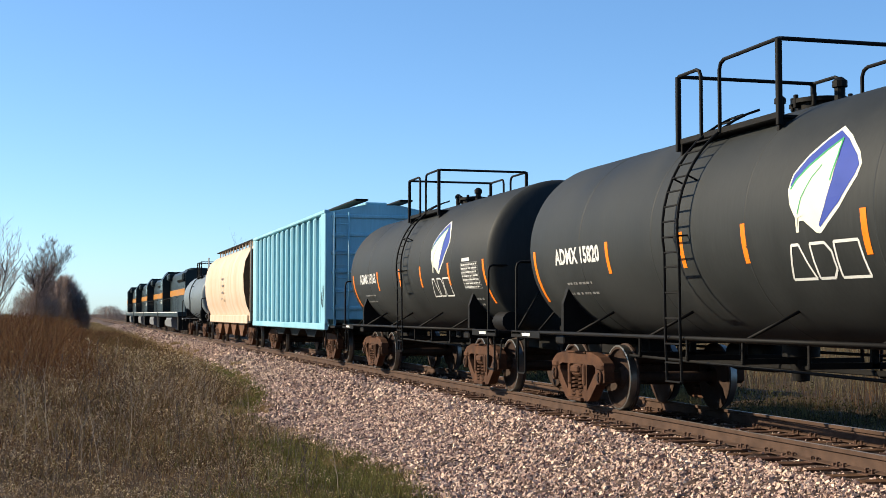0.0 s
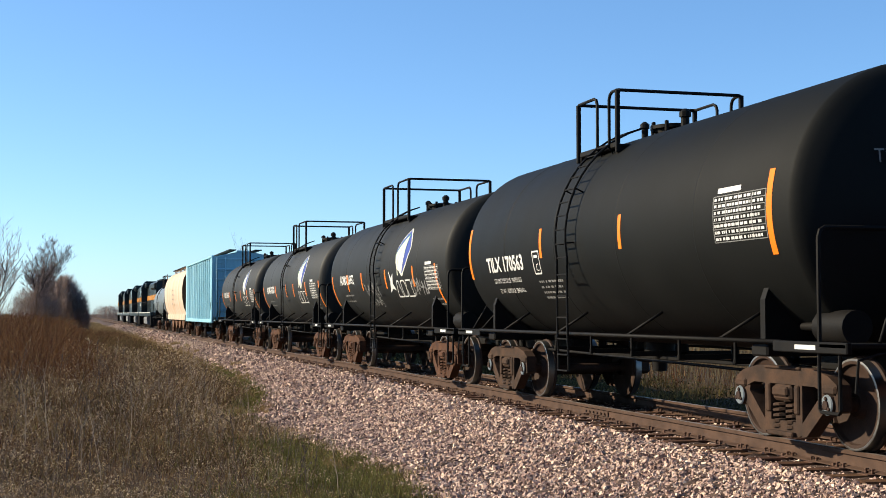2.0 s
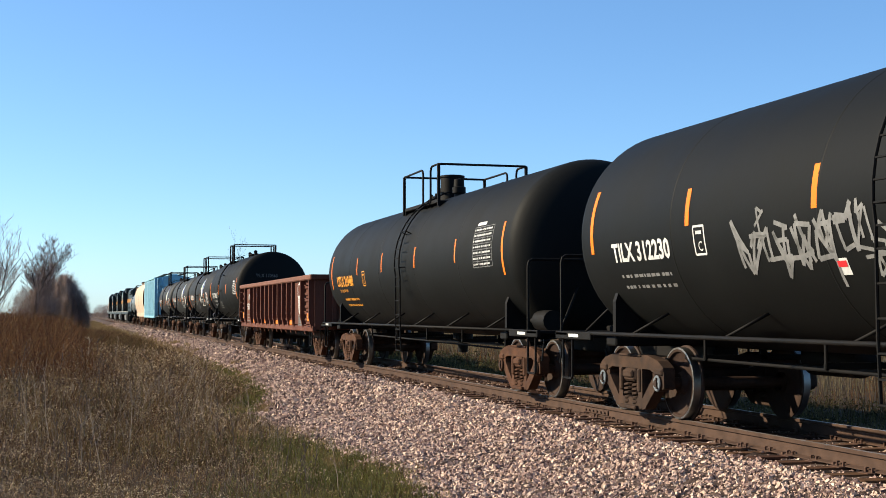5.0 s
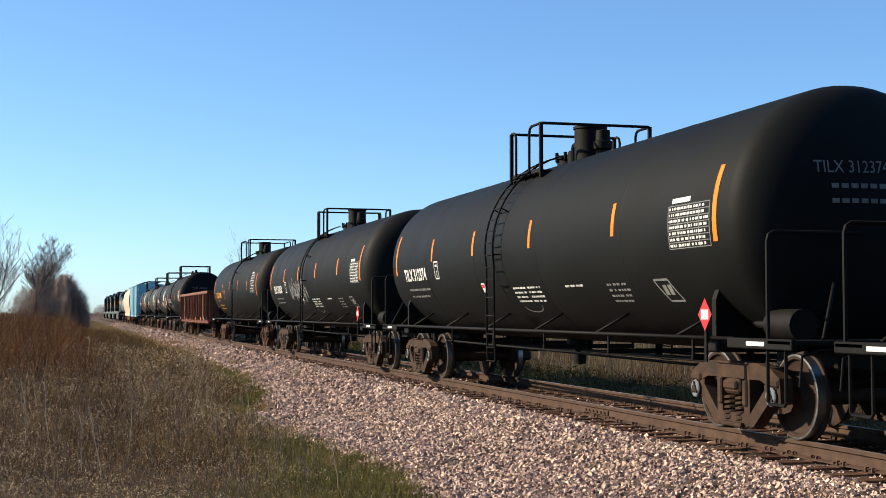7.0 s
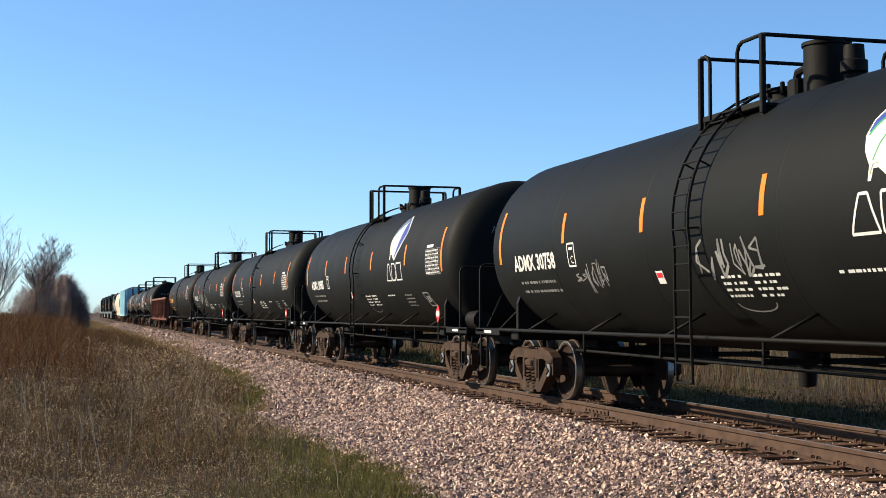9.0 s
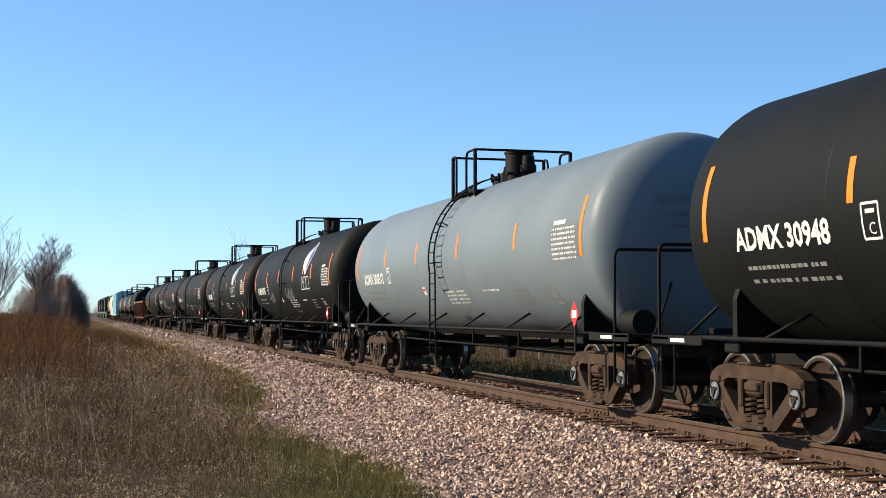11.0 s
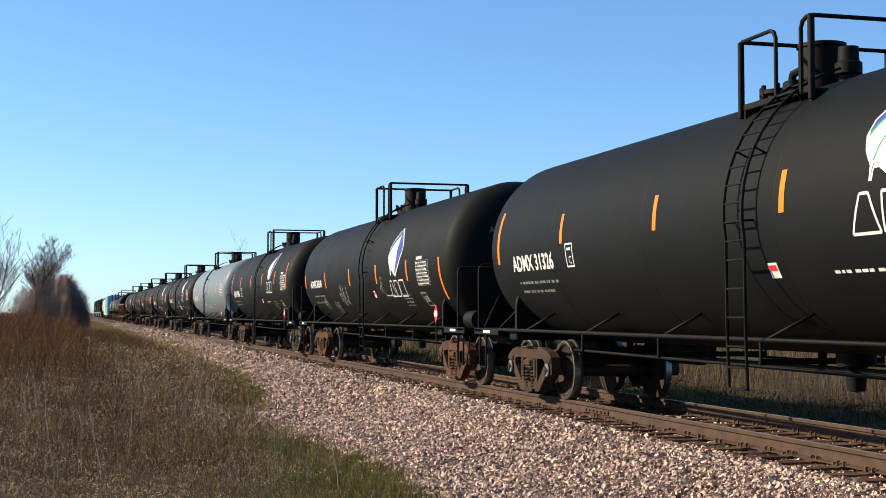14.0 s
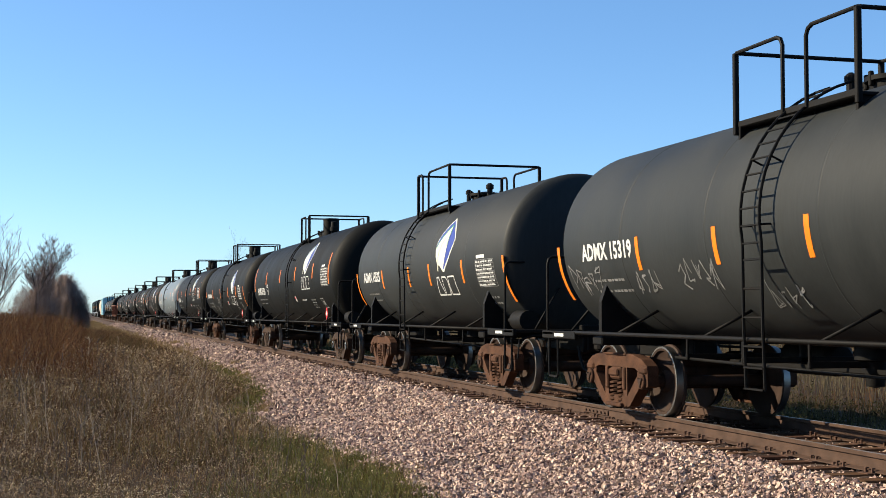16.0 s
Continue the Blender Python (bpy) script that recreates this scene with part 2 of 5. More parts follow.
def thing(name, label, category, group="", at=None):
    ob = new(name)
    ob.empty_display_size = 0.3
    if at is not None:
        ob.matrix_basis = at
    return tagged(ob, label, category, group)


def soup(name, verts, faces, mat, label, category):
    """One large mesh of uncountable pieces."""
    me = bpy.data.meshes.new(name)
    verts = np.asarray(verts, dtype=np.float32)
    faces = np.asarray(faces, dtype=np.int32)
    me.vertices.add(len(verts))
    me.vertices.foreach_set("co", verts.ravel())
    k = faces.shape[1]
    me.loops.add(faces.size)
    me.loops.foreach_set("vertex_index", faces.ravel())
    me.polygons.add(len(faces))
    me.polygons.foreach_set("loop_start", np.arange(0, faces.size, k, dtype=np.int32))
    me.polygons.foreach_set("loop_total", np.full(len(faces), k, dtype=np.int32))
    me.materials.append(mat)
    me.update(calc_edges=True)
    me.validate()
    me.polygons.foreach_set("use_smooth", np.zeros(len(faces), dtype=bool))
    return tagged(new(name, me), label, category, kind="stuff")


# ---------------------------------------------------------------- ground
def lerp_table(x, table):
    return np.interp(x, [a for a, _ in table], [b for _, b in table])


PROFILE = [(-400, -0.5), (-60, -0.45), (-14, -0.40), (-9, -0.55), (-6, -0.74), (-4.4, -0.80), (-3.2, -0.66), (-1.75, -0.27), (-1.3, -0.24),
           (1.3, -0.24), (1.75, -0.27), (3.2, -0.75), (5, -1.0), (7, -1.0), (10, -0.75), (30, -0.6), (400, -0.5)]
EDGE = [(0, -4.5), (13.6, -4.35), (17, -4.05), (20, -4.15), (24, -4.5), (28, -4.65), (31, -3.95), (34, -3.45), (40, -3.15), (45, -3.05), (65, -2.9), (130, -3.0), (400, -3.0)]


def wave(x, y, s, seed=0.0):
    """A cheap smooth wobble between -1 and 1."""
    return (np.sin(x * s + seed) * np.cos(y * s * 1.31 + seed * 2.1) + np.sin(x * s * 2.3 + y * s * 1.7 + seed * 3.7) * 0.6) / 1.6


def height(x, y):
    x, y = np.asarray(x, float), np.asarray(y, float)
    off = np.clip((np.abs(x) - 2.5) / 2.0, 0, 1)
    return lerp_table(x, PROFILE) + off * (0.05 * wave(x, y, 0.9) + 0.025 * wave(x, y, 2.7, 1.3))


def edge(y):
    y = np.asarray(y, float)
    return lerp_table(y, EDGE) + 0.12 * wave(y, y * 0.3, 1.9) + 0.06 * wave(y, 0 * y, 6.1, 2.0)


def grid(name, xs, ys, zf, mats, label, category):
    X, Y = np.meshgrid(xs, ys)
    Z = zf(X, Y)
    v = np.stack([X, Y, Z], -1).reshape(-1, 3)
    n, m = len(xs), len(ys)
    i = (np.arange(m - 1)[:, None] * n + np.arange(n - 1)[None, :]).ravel()
    f = np.stack([i, i + 1, i + n + 1, i + n], -1)
    ob = soup(name, v, f, mats, label, category)
    ob["kind"] = "structure"
    ob.data.polygons.foreach_set("use_smooth", np.ones(len(f), dtype=bool))
    return ob


gx = np.concatenate([[-2500, -1200, -500, -200, -90, -45, -25], np.arange(-16, 16.01, 0.25), [20, 30, 50, 90, 200, 500, 1200, 2500]])
gy = np.concatenate([[-2500, -900, -300, -120, -50, -20], np.arange(-10, 60, 0.3), np.arange(60, 160, 2.5), [170, 200, 250, 320, 400, 520, 700, 1000, 1600, 2600, 3900]])
grid("ground", gx, gy, height, SOIL, "dry brown grassy ground beside the railway", "ground")

by = np.concatenate([np.arange(-320, -4, 4.0), np.arange(-4, 60, 0.12), np.arange(60, 460, 2.0)])
bu = np.linspace(0, 1, 46)


def bed_mesh():
    e = edge(by)
    X = e[:, None] * (1 - bu[None, :]) + 3.1 * bu[None, :]
    Y = np.repeat(by[:, None], len(bu), 1)
    rough = 0.012 * np.random.RandomState(4).randn(*X.shape)
    Z = height(X, Y) + 0.035 + rough - 0.05 * (np.abs(X - e[:, None]) < 0.02)
    v = np.stack([X, Y, Z], -1).reshape(-1, 3)
    n, m = len(bu), len(by)
    i = (np.arange(m - 1)[:, None] * n + np.arange(n - 1)[None, :]).ravel()
    f = np.stack([i, i + 1, i + n + 1, i + n], -1)
    # the sheet's dark colour paints the shade seen between the stones
    ob = soup("ballast_bed", v, f, BED, "pink crushed stone bed under the railway track, darkened as shade between its stones", "ballast bed")
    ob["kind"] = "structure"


bed_mesh()


# ballast stones: small faceted lumps, denser where the camera is near
def stones():
    rng = np.random.RandomState(11)
    octa = np.array([(1, 0, 0), (-1, 0, 0), (0, 1, 0), (0, -1, 0), (0, 0, 1), (0, 0, -1)], float)
    cube = np.array([(x, y, z) for x in (-1, 1) for y in (-1, 1) for z in (-1, 1)]) / 1.55
    cf = np.array([(0, 1, 3), (0, 3, 2), (4, 6, 7), (4, 7, 5), (0, 4, 5), (0, 5, 1), (2, 3, 7), (2, 7, 6), (0, 2, 6), (0, 6, 4), (1, 5, 7), (1, 7, 3)])
    of = np.array([(0, 2, 4), (2, 1, 4), (1, 3, 4), (3, 0, 4), (2, 0, 5), (1, 2, 5), (3, 1, 5), (0, 3, 5)])
    verts, faces, base = [], [], 0
    for y0, y1, dens, size, shape, sf in ((7, 16, 1050, 0.0185, cube, cf), (16, 26, 850, 0.0205, cube, cf), (26, 45, 330, 0.030, octa, of), (45, 90, 90, 0.045, octa, of), (90, 200, 22, 0.07, octa, of)):
        area = (y1 - y0) * 6.2
        n = int(area * dens)
        y = rng.uniform(y0, y1, n)
        x = rng.uniform(-4.9, 1.3, n)
        keep = (x > edge(y) - 0.25 * rng.rand(n) ** 3) & ((x < -1.27) | (rng.rand(n) < 0.55))
        x, y = x[keep], y[keep]
        n = len(x)
        s = size * (0.5 + 1.05 * rng.rand(n) ** 2)
        q = rng.randn(n, 4)
        q /= np.linalg.norm(q, axis=1)[:, None]
        w, a, b, c = q.T
        R = np.stack([1 - 2 * (b * b + c * c), 2 * (a * b - c * w), 2 * (a * c + b * w), 2 * (a * b + c * w), 1 - 2 * (a * a + c * c), 2 * (b * c - a * w),
                      2 * (a * c - b * w), 2 * (b * c + a * w), 1 - 2 * (a * a + b * b)], -1).reshape(n, 3, 3)
        loc = shape[None] * (0.5 + 0.9 * rng.rand(n, len(shape), 1)) * (0.45 + 1.0 * rng.rand(n, 1, 3))
        p = np.einsum("nij,nkj->nki", R, loc) * s[:, None, None]
        low = np.where(np.abs(x) < 1.27, -0.02, 0.0)
        p += np.stack([x, y, height(x, y) + 0.03 + low + (0.2 + 0.6 * rng.rand(n)) * s], -1)[:, None]
        verts.append(p.reshape(-1, 3))
        faces.append((sf[None] + (base + np.arange(n) * len(shape))[:, None, None]).reshape(-1, 3))
        base += n * len(shape)
    soup("ballast_stones", np.concatenate(verts), np.concatenate(faces), STONE, "loose pink crushed quartzite ballast stones", "ballast stones")


stones()


# ---------------------------------------------------------------- vegetation
def blades(name, n, region, hgt, width, lean, mat, label, category, keep=None, seed=1, kink=0.4, clump=0):
    rng = np.random.RandomState(seed)
    x0, x1, y0, y1 = region
    u = rng.rand(n)
    y = y0 * (y1 / y0) ** u
    x = rng.uniform(x0, x1, n)
    if clump:
        k = max(1, n // clump)
        idx = rng.randint(0, k, n)
        x, y = x[:k][idx] + rng.randn(n) * 0.06, y[:k][idx] + rng.randn(n) * 0.06
    if keep is not None:
        ok = keep(x, y, rng)
        x, y = x[ok], y[ok]
    n = len(x)
    z = height(x, y) - 0.02
    far = np.clip(y / 22.0, 0.7, 6)
    h = (hgt(x, y) if callable(hgt) else hgt) * (0.45 + 0.75 * rng.rand(n))
    w = width * far * (0.7 + 0.6 * rng.rand(n))
    a = rng.uniform(0, 2 * np.pi, n)
    l = lean * h * rng.rand(n) ** 0.7
    b = rng.uniform(0, 2 * np.pi, n)
    base = np.stack([x, y, z], -1)
    side = np.stack([np.cos(b), np.sin(b) * 0.5, 0 * b], -1) * w[:, None] * 0.5
    tip = base + np.stack([np.cos(a) * l, np.sin(a) * l, h], -1)
    mid = base + np.stack([np.cos(a) * l * kink, np.sin(a) * l * kink, h * 0.58], -1)
    v = np.stack([base - side, base + side, mid - side * 0.8, mid + side * 0.8, tip], 1).reshape(-1, 3)
    o = np.arange(n)[:, None, None] * 5
    f = (np.array([(0, 1, 3), (0, 3, 2), (2, 3, 4)])[None] + o).reshape(-1, 3)
    return soup(name, v, f, mat, label, category)


def left_of_edge(margin, prob=1.0):
    return lambda x, y, rng: (x < edge(y) - margin * rng.rand(len(x))) & (rng.rand(len(x)) < prob)


def tall(x, y):
    """Weeds grow taller away from the track and further along it."""
    t = np.clip((edge(y) - x) / 1.6, 0, 1) * np.clip((y - 16) / 9.0, 0, 1)
    return 0.15 + 0.50 * t + 0.28 * wave(x, y, 0.75, 4.0) * t


def lush(x, y):
    """Where the green grass grows thick: three stretches along the ballast edge."""
    d = edge(y) - x
    return (np.exp(-((y - 18.5) / 3.2) ** 2 - ((d - 0.7) / 0.9) ** 2) + np.exp(-((y - 43) / 8) ** 2 - ((d - 0.3) / 0.7) ** 2)
            + 0.35 * np.exp(-((y - 26) / 5) ** 2 - ((d - 1.6) / 1.3) ** 2)
            + 0.8 * np.exp(-((y - 30) / 3) ** 2 - ((d - 0.3) / 0.5) ** 2) + 0.6 * np.exp(-((y - 14) / 2.0) ** 2 - ((d - 1.0) / 1.2) ** 2))


def green_patch(x, y, rng):
    d = edge(y) - x
    return (d > -0.2 * rng.rand(len(x)) ** 2) & (rng.rand(len(x)) < 0.10 * np.exp(-(d / 1.5) ** 2) + lush(x, y))


def brush_keep(x, y, rng):
    return (x < edge(y) - 3.2 - 0.8 * wave(y, y, 0.5)) & (rng.rand(len(x)) < 0.9)


blades("green_grass", 170000, (-7.5, -2.4, 12.5, 70), 0.17, 0.008, 0.8, BLADE, "short green grass along the ballast edge", "grass", green_patch, 3)
blades("straw_grass", 16000, (-6.5, -2.2, 13, 120), 0.22, 0.010, 0.7, STRAW, "tan dry grass tufts at the ballast edge", "grass",
       lambda x, y, rng: (np.abs(edge(y) - x - 0.25) < 0.3 + 0.012 * y) & ((wave(x, y, 0.6, 9.0) > 0.35) | (y > 75) | (np.abs(y - 28.5) < 1.5)), 5, clump=40)
blades("olive_weeds", 50000, (-13, -3.0, 12.5, 90), tall, 0.009, 0.9, OLIVE, "olive brown weeds beside the track", "weeds",
       lambda x, y, rng: (x < edge(y) - 0.8 * rng.rand(len(x)) + 0.1) & (wave(x, y, 0.9, 7.0) + 0.5 * rng.rand(len(x)) > 0.1) & (rng.rand(len(x)) > 1.1 * lush(x, y)), 8)
blades("dry_weeds", 80000, (-14, -3.0, 12.5, 130), tall, 0.008, 1.3, DRY, "dense dry brown weeds beside the track", "weeds", lambda x, y, rng: (x < edge(y) - 1.5 * rng.rand(len(x)) * (0.55 + 0.45 * wave(x, y, 0.8, 3.0))) & (rng.rand(len(x)) > 1.1 * lush(x, y)), 7)
def leaflets(name, n, region, hgt, size, mat, label, category, keep, seed, low=0.15):
    """Small narrow leaves turned every way, filling the height of the weeds."""
    rng = np.random.RandomState(seed)
    x0, x1, y0, y1 = region
    y = y0 * (y1 / y0) ** rng.rand(n)
    x = rng.uniform(x0, x1, n)
    ok = keep(x, y, rng)
    x, y = x[ok], y[ok]
    n = len(x)
    clump = 0.75 + 0.45 * wave(x, y, 3.1, 5.0)
    c = np.stack([x, y, height(x, y) + hgt(x, y) * clump * (low + (1.05 - low) * rng.rand(n) ** 0.8)], -1)
    s = size * (0.4 + 1.1 * rng.rand(n) ** 2) * np.clip(y / 20, 0.8, 4)
    d = rng.randn(n, 3) * np.array([1, 1, 0.9])
    d /= np.linalg.norm(d, axis=1)[:, None]
    w = np.cross(d, rng.randn(n, 3))
    w /= np.linalg.norm(w, axis=1)[:, None]
    d, w = d * s[:, None], w * s[:, None] * 0.3
    v = np.stack([c - d, c + w, c + d, c - w], 1).reshape(-1, 3)
    f = (np.array([(0, 1, 2), (0, 2, 3)])[None] + np.arange(n)[:, None, None] * 4).reshape(-1, 3)
    return soup(name, v, f, mat, label, category)


leaflets("weed_leaflets", 300000, (-13, -3.2, 12.5, 60), lambda x, y: tall(x, y) + 0.04, 0.0170, LEAFLET, "curled dry brown leaves of low weeds", "weeds",
         lambda x, y, rng: (x < edge(y) - 0.9 * rng.rand(len(x))) & (wave(x, y, 0.9, 2.0) + 1.1 * rng.rand(len(x)) > -0.1) & (rng.rand(len(x)) > 0.9 * lush(x, y)), 19)
blades("pale_seed_heads", 9000, (-13, -4.2, 12.5, 40), lambda x, y: tall(x, y) * 1.1 + 0.03, 0.006, 0.5, SEED, "pale seed heads among the dry weeds", "weeds",
       left_of_edge(1.2), 9)
blades("reddish_brush", 45000, (-18, -6.0, 30, 120), lambda x, y: (1.25 + 0.5 * wave(x, y, 0.9, 2.0)) * np.clip((-5.8 - x) / 2.4, 0.25, 1.25), 0.007, 0.8, REDBRUSH, "tall reddish brown brush", "brush", brush_keep, 13)
leaflets("brush_leaflets", 110000, (-18, -6.0, 28, 120), lambda x, y: (1.15 + 0.45 * wave(x, y, 0.9, 2.0)) * np.clip((-5.8 - x) / 2.4, 0.25, 1.2), 0.020, BRUSHLEAF,
         "fine brown twigs and leaves of the tall brush", "brush", brush_keep, 14)
blades("field_weeds", 80000, (7.0, 40, 12, 160), lambda x, y: 0.45 + 0.55 * np.clip((x - 7) / 3, 0, 1) + 0.3 * wave(x, y, 0.5, 1.0), 0.010, 0.5, FIELD,
       "tall tan weeds on the far side of the track", "weeds", lambda x, y, rng: rng.rand(len(x)) < np.clip((x - 8.0) / 2.5, 0.03, 1) * (0.6 + 0.4 * wave(x, y, 0.7, 3.0)), 17)
blades("verge_weeds", 60000, (2.4, 9, 10, 90), lambda x, y: 0.3 + 0.3 * np.clip(wave(x, y, 0.6, 2.5), 0, 1), 0.010, 0.6, OLIVE, "short olive weeds beyond the track", "weeds", lambda x, y, rng: wave(x, y, 0.8, 6.0) + 0.4 * rng.rand(len(x)) > 0.2, 18)
leaflets("verge_leaflets", 60000, (2.3, 9.5, 10, 90), lambda x, y: 0.32 + 0.2 * wave(x, y, 0.7, 2.0), 0.030, VERGELEAF, "low dark weeds in the ditch beyond the track", "weeds",
         lambda x, y, rng: rng.rand(len(x)) < 0.95, 24, 0.0)
blades("field_brush", 30000, (8, 40, 14, 160), lambda x, y: 0.9 + 0.35 * wave(x, y, 0.4, 1.7), 0.010, 0.5, REDBRUSH, "reddish brown weeds on the far side", "weeds",
       lambda x, y, rng: wave(x, y, 0.35, 8.0) > 0.1, 20)


def bare_tree(name, at, tall_m, spread, seed, label, twigs=5, thick=0.16, limbs=7, lean=0.0, fine=0.007, crown=None):
    rng = random.Random(seed)
    root = thing(name, label, "tree", at=pose(*at))
    tr, cr = Builder(), Builder()

    def grow(p, d, length, r, level):
        pts, q = [p], p.copy()
        steps = 4 if level < 2 else 3
        for i in range(steps):
            d = (d + Vector((rng.gauss(0, 0.13), rng.gauss(0, 0.13), rng.gauss(0.03, 0.08)))).normalized()
            q = q + d * (length / steps)
            pts.append(q.copy())
        rr = [r * (1 - 0.62 * i / steps) for i in range(steps + 1)]
        (tr if level < 2 else cr).tube(pts, rr, 6 if level < 2 else 3, caps=False)
        if level >= 4:
            return
        kids = limbs if level == 0 else (twigs if level < 3 else twigs - 1)
        for k in range(kids):
            f = rng.uniform(0.3 if level == 0 else 0.2, 1.0)
            j = min(steps - 1, int(f * steps))
            o = pts[j].lerp(pts[j + 1], f * steps - j)
            a = rng.uniform(0, 2 * math.pi)
            out = Vector((math.cos(a), math.sin(a), 0)) * spread
            nd = (d * 0.55 + out * rng.uniform(0.5, 1.0) + Vector((0, 0, 0.28))).normalized()
            grow(o, nd, length * rng.uniform(0.38, 0.62), max(fine, rr[j] * 0.55), level + 1)

    grow(Vector((0, 0, -0.2)), Vector((lean, 0, 1)).normalized(), tall_m * 0.72, thick, 0)
    part("trunk", tr, BARK, root)
    part("crown", cr, crown or TWIG, root, "bare twiggy crown")
    return root


def thicket(name, at, size, n, seed, label):
    """A leafless bush: many fine stems that fork, in an uneven mound."""
    rng = np.random.RandomState(seed)
    sx, sy, sz = size
    a = rng.uniform(0, 2 * np.pi, n)
    rad = rng.rand(n) ** 0.6
    bx, by_ = np.cos(a) * rad * sx, np.sin(a) * rad * sy
    top = sz * np.sqrt(np.clip(1.05 - rad ** 3.4, 0.05, 1)) * (0.80 + 0.25 * np.sin(3 * a + seed) * rad)
    z0 = top * rng.rand(n) ** 0.6 * 0.92
    ln = 0.13 * sz * (0.4 + rng.rand(n))
    d = np.stack([bx / sx * 0.9 + rng.randn(n) * 0.6, by_ / sy * 0.9 + rng.randn(n) * 0.6, 0.3 + rng.rand(n)], -1)
    d /= np.linalg.norm(d, axis=1)[:, None]
    base = np.stack([bx + at[0], by_ + at[1], z0 + at[2]], -1)
    w = 0.006 * sz * (0.5 + rng.rand(n)) / 2
    side = np.stack([np.cos(a * 7), np.sin(a * 7), 0 * a], -1) * w[:, None]
    v = np.stack([base - side, base + side, base + d * ln[:, None] + side * 0.3], 1).reshape(-1, 3)
    f = np.arange(3 * n).reshape(-1, 3)
    return tagged(soup(name, v, f, TWIG, label, "bush"), label, "bush", kind="stuff")


def on_ground(px_right, dist):
    """A place on the ground at a distance, by its angle right of the track's direction seen from the tripod."""
    return EYE[0] + dist * math.sin(px_right), EYE[1] + dist * math.cos(px_right)


def tree_at(offset, dist):
    x, y = on_ground(math.atan(offset / 2391.0), dist)
    return x, y, float(height(x, y))


bare_tree("bare_tree", tree_at(-56, 150), 9.4, 0.72, 4, "grey leafless tree above a thicket", twigs=6, thick=0.22, limbs=11, lean=0.06, fine=0.02)
bare_tree("bare_tree", tree_at(-132, 62), 6.1, 0.7, 8, "thin leafless tree at the brush edge", twigs=4, thick=0.06, limbs=10, lean=0.03, fine=0.008, crown=PALETWIG)
bare_tree("bare_tree", tree_at(-118, 66), 5.2, 0.5, 9, "thin leafless tree at the brush edge", twigs=4, thick=0.05, limbs=8, fine=0.008, crown=PALETWIG)
bare_tree("bare_tree", tree_at(-28, 160), 7.6, 0.7, 12, "leafless tree rising from a thicket", twigs=5, thick=0.14, limbs=13, fine=0.018)
bare_tree("bare_tree", tree_at(302, 190), 10.5, 0.7, 15, "leafless tree beyond the railway", twigs=4, thick=0.14, limbs=9)
thicket("thicket", tree_at(-15, 158), (2.9, 3.0, 7.2), 26000, 5, "dense purple brown leafless thicket")
thicket("thicket", tree_at(7, 156), (1.8, 2.4, 5.3), 12000, 15, "lower purple brown leafless thicket")
thicket("thicket", tree_at(-52, 150), (2.6, 2.4, 5.4), 12000, 25, "low purple brown leafless scrub")
thicket("far_thicket", tree_at(66, 470), (5.2, 5.0, 6.0), 12000, 6, "distant leafless bush beside the track")
thicket("far_thicket", tree_at(88, 480), (5.0, 5.0, 4.2), 8000, 7, "distant leafless bush beside the track")


blades("far_grass", 50000, (-14, -2.6, 60, 300), 0.42, 0.006, 0.6, STRAW, "tan dry grass far along the verge", "grass",
       lambda x, y, rng: (x < edge(y) + 0.1) & (wave(x, y, 0.3, 4.0) > -0.3), 23)


leaflets("edge_straw", 80000, (-7.5, -2.4, 15, 150), lambda x, y: 0.09 + 0.0 * x, 0.026, STRAW, "trampled tan straw along the ballast edge", "grass",
         lambda x, y, rng: (np.abs(edge(y) - x - 0.1 - 0.004 * y) < (0.16 + 0.009 * y) * (0.4 + rng.rand(len(x)))) & (wave(x, y, 0.9, 9.0) + 0.8 * rng.rand(len(x)) > 0.05), 29, 0.0)


def weed_stalks():
    """Tall dry stalks with short side twigs, standing above the weeds."""
    rng = random.Random(21)
    dark, pale = Builder(), Builder()
    for k in range(90):
        y = 15 * (46 / 15) ** rng.random()
        x = float(edge(y)) - 0.6 - rng.random() * (2.2 + 0.16 * y)
        z = float(height(x, y)) - 0.03
        h = rng.uniform(0.5, 1.15) * min(1.3, 0.55 + y / 40)
        out = pale if rng.random() < 0.35 else dark
        p, d = Vector((x, y, z)), Vector((rng.gauss(0, 0.12), rng.gauss(0, 0.12), 1)).normalized()
        pts = [p.copy()]
        for i in range(4):
            d = (d + Vector((rng.gauss(0, 0.09), rng.gauss(0, 0.09), 0))).normalized()
            p = p + d * h / 4
            pts.append(p.copy())
        w = 0.0045 * max(1, y / 22)
        out.tube(pts, [w * 1.3, w, w * 0.8, w * 0.7, w * 0.4], 4, caps=False)
        for i in range(rng.randint(4, 9)):
            f = rng.uniform(1.2, 3.9)
            o = pts[int(f)].lerp(pts[int(f) + 1], f - int(f))
            a = rng.uniform(0, 6.28)
            e = o + Vector((math.cos(a), math.sin(a), rng.uniform(0.6, 1.6))).normalized() * h * rng.uniform(0.08, 0.22)
            out.tube([o, e], [w * 0.7, w * 0.5], 3, caps=False)
            if rng.random() < 0.5:
                out.box(e, (0.014, 0.014, 0.02))
    for name, bb, m in (("dark_weed_stalks", dark, BARK), ("pale_weed_stalks", pale, SEED)):
        tagged(new(name, bb.mesh(name, m)), "tall dry branching weed stalks", "weeds", kind="stuff")


weed_stalks()


# ---------------------------------------------------------------- railway track
TIE_STEP = 0.5


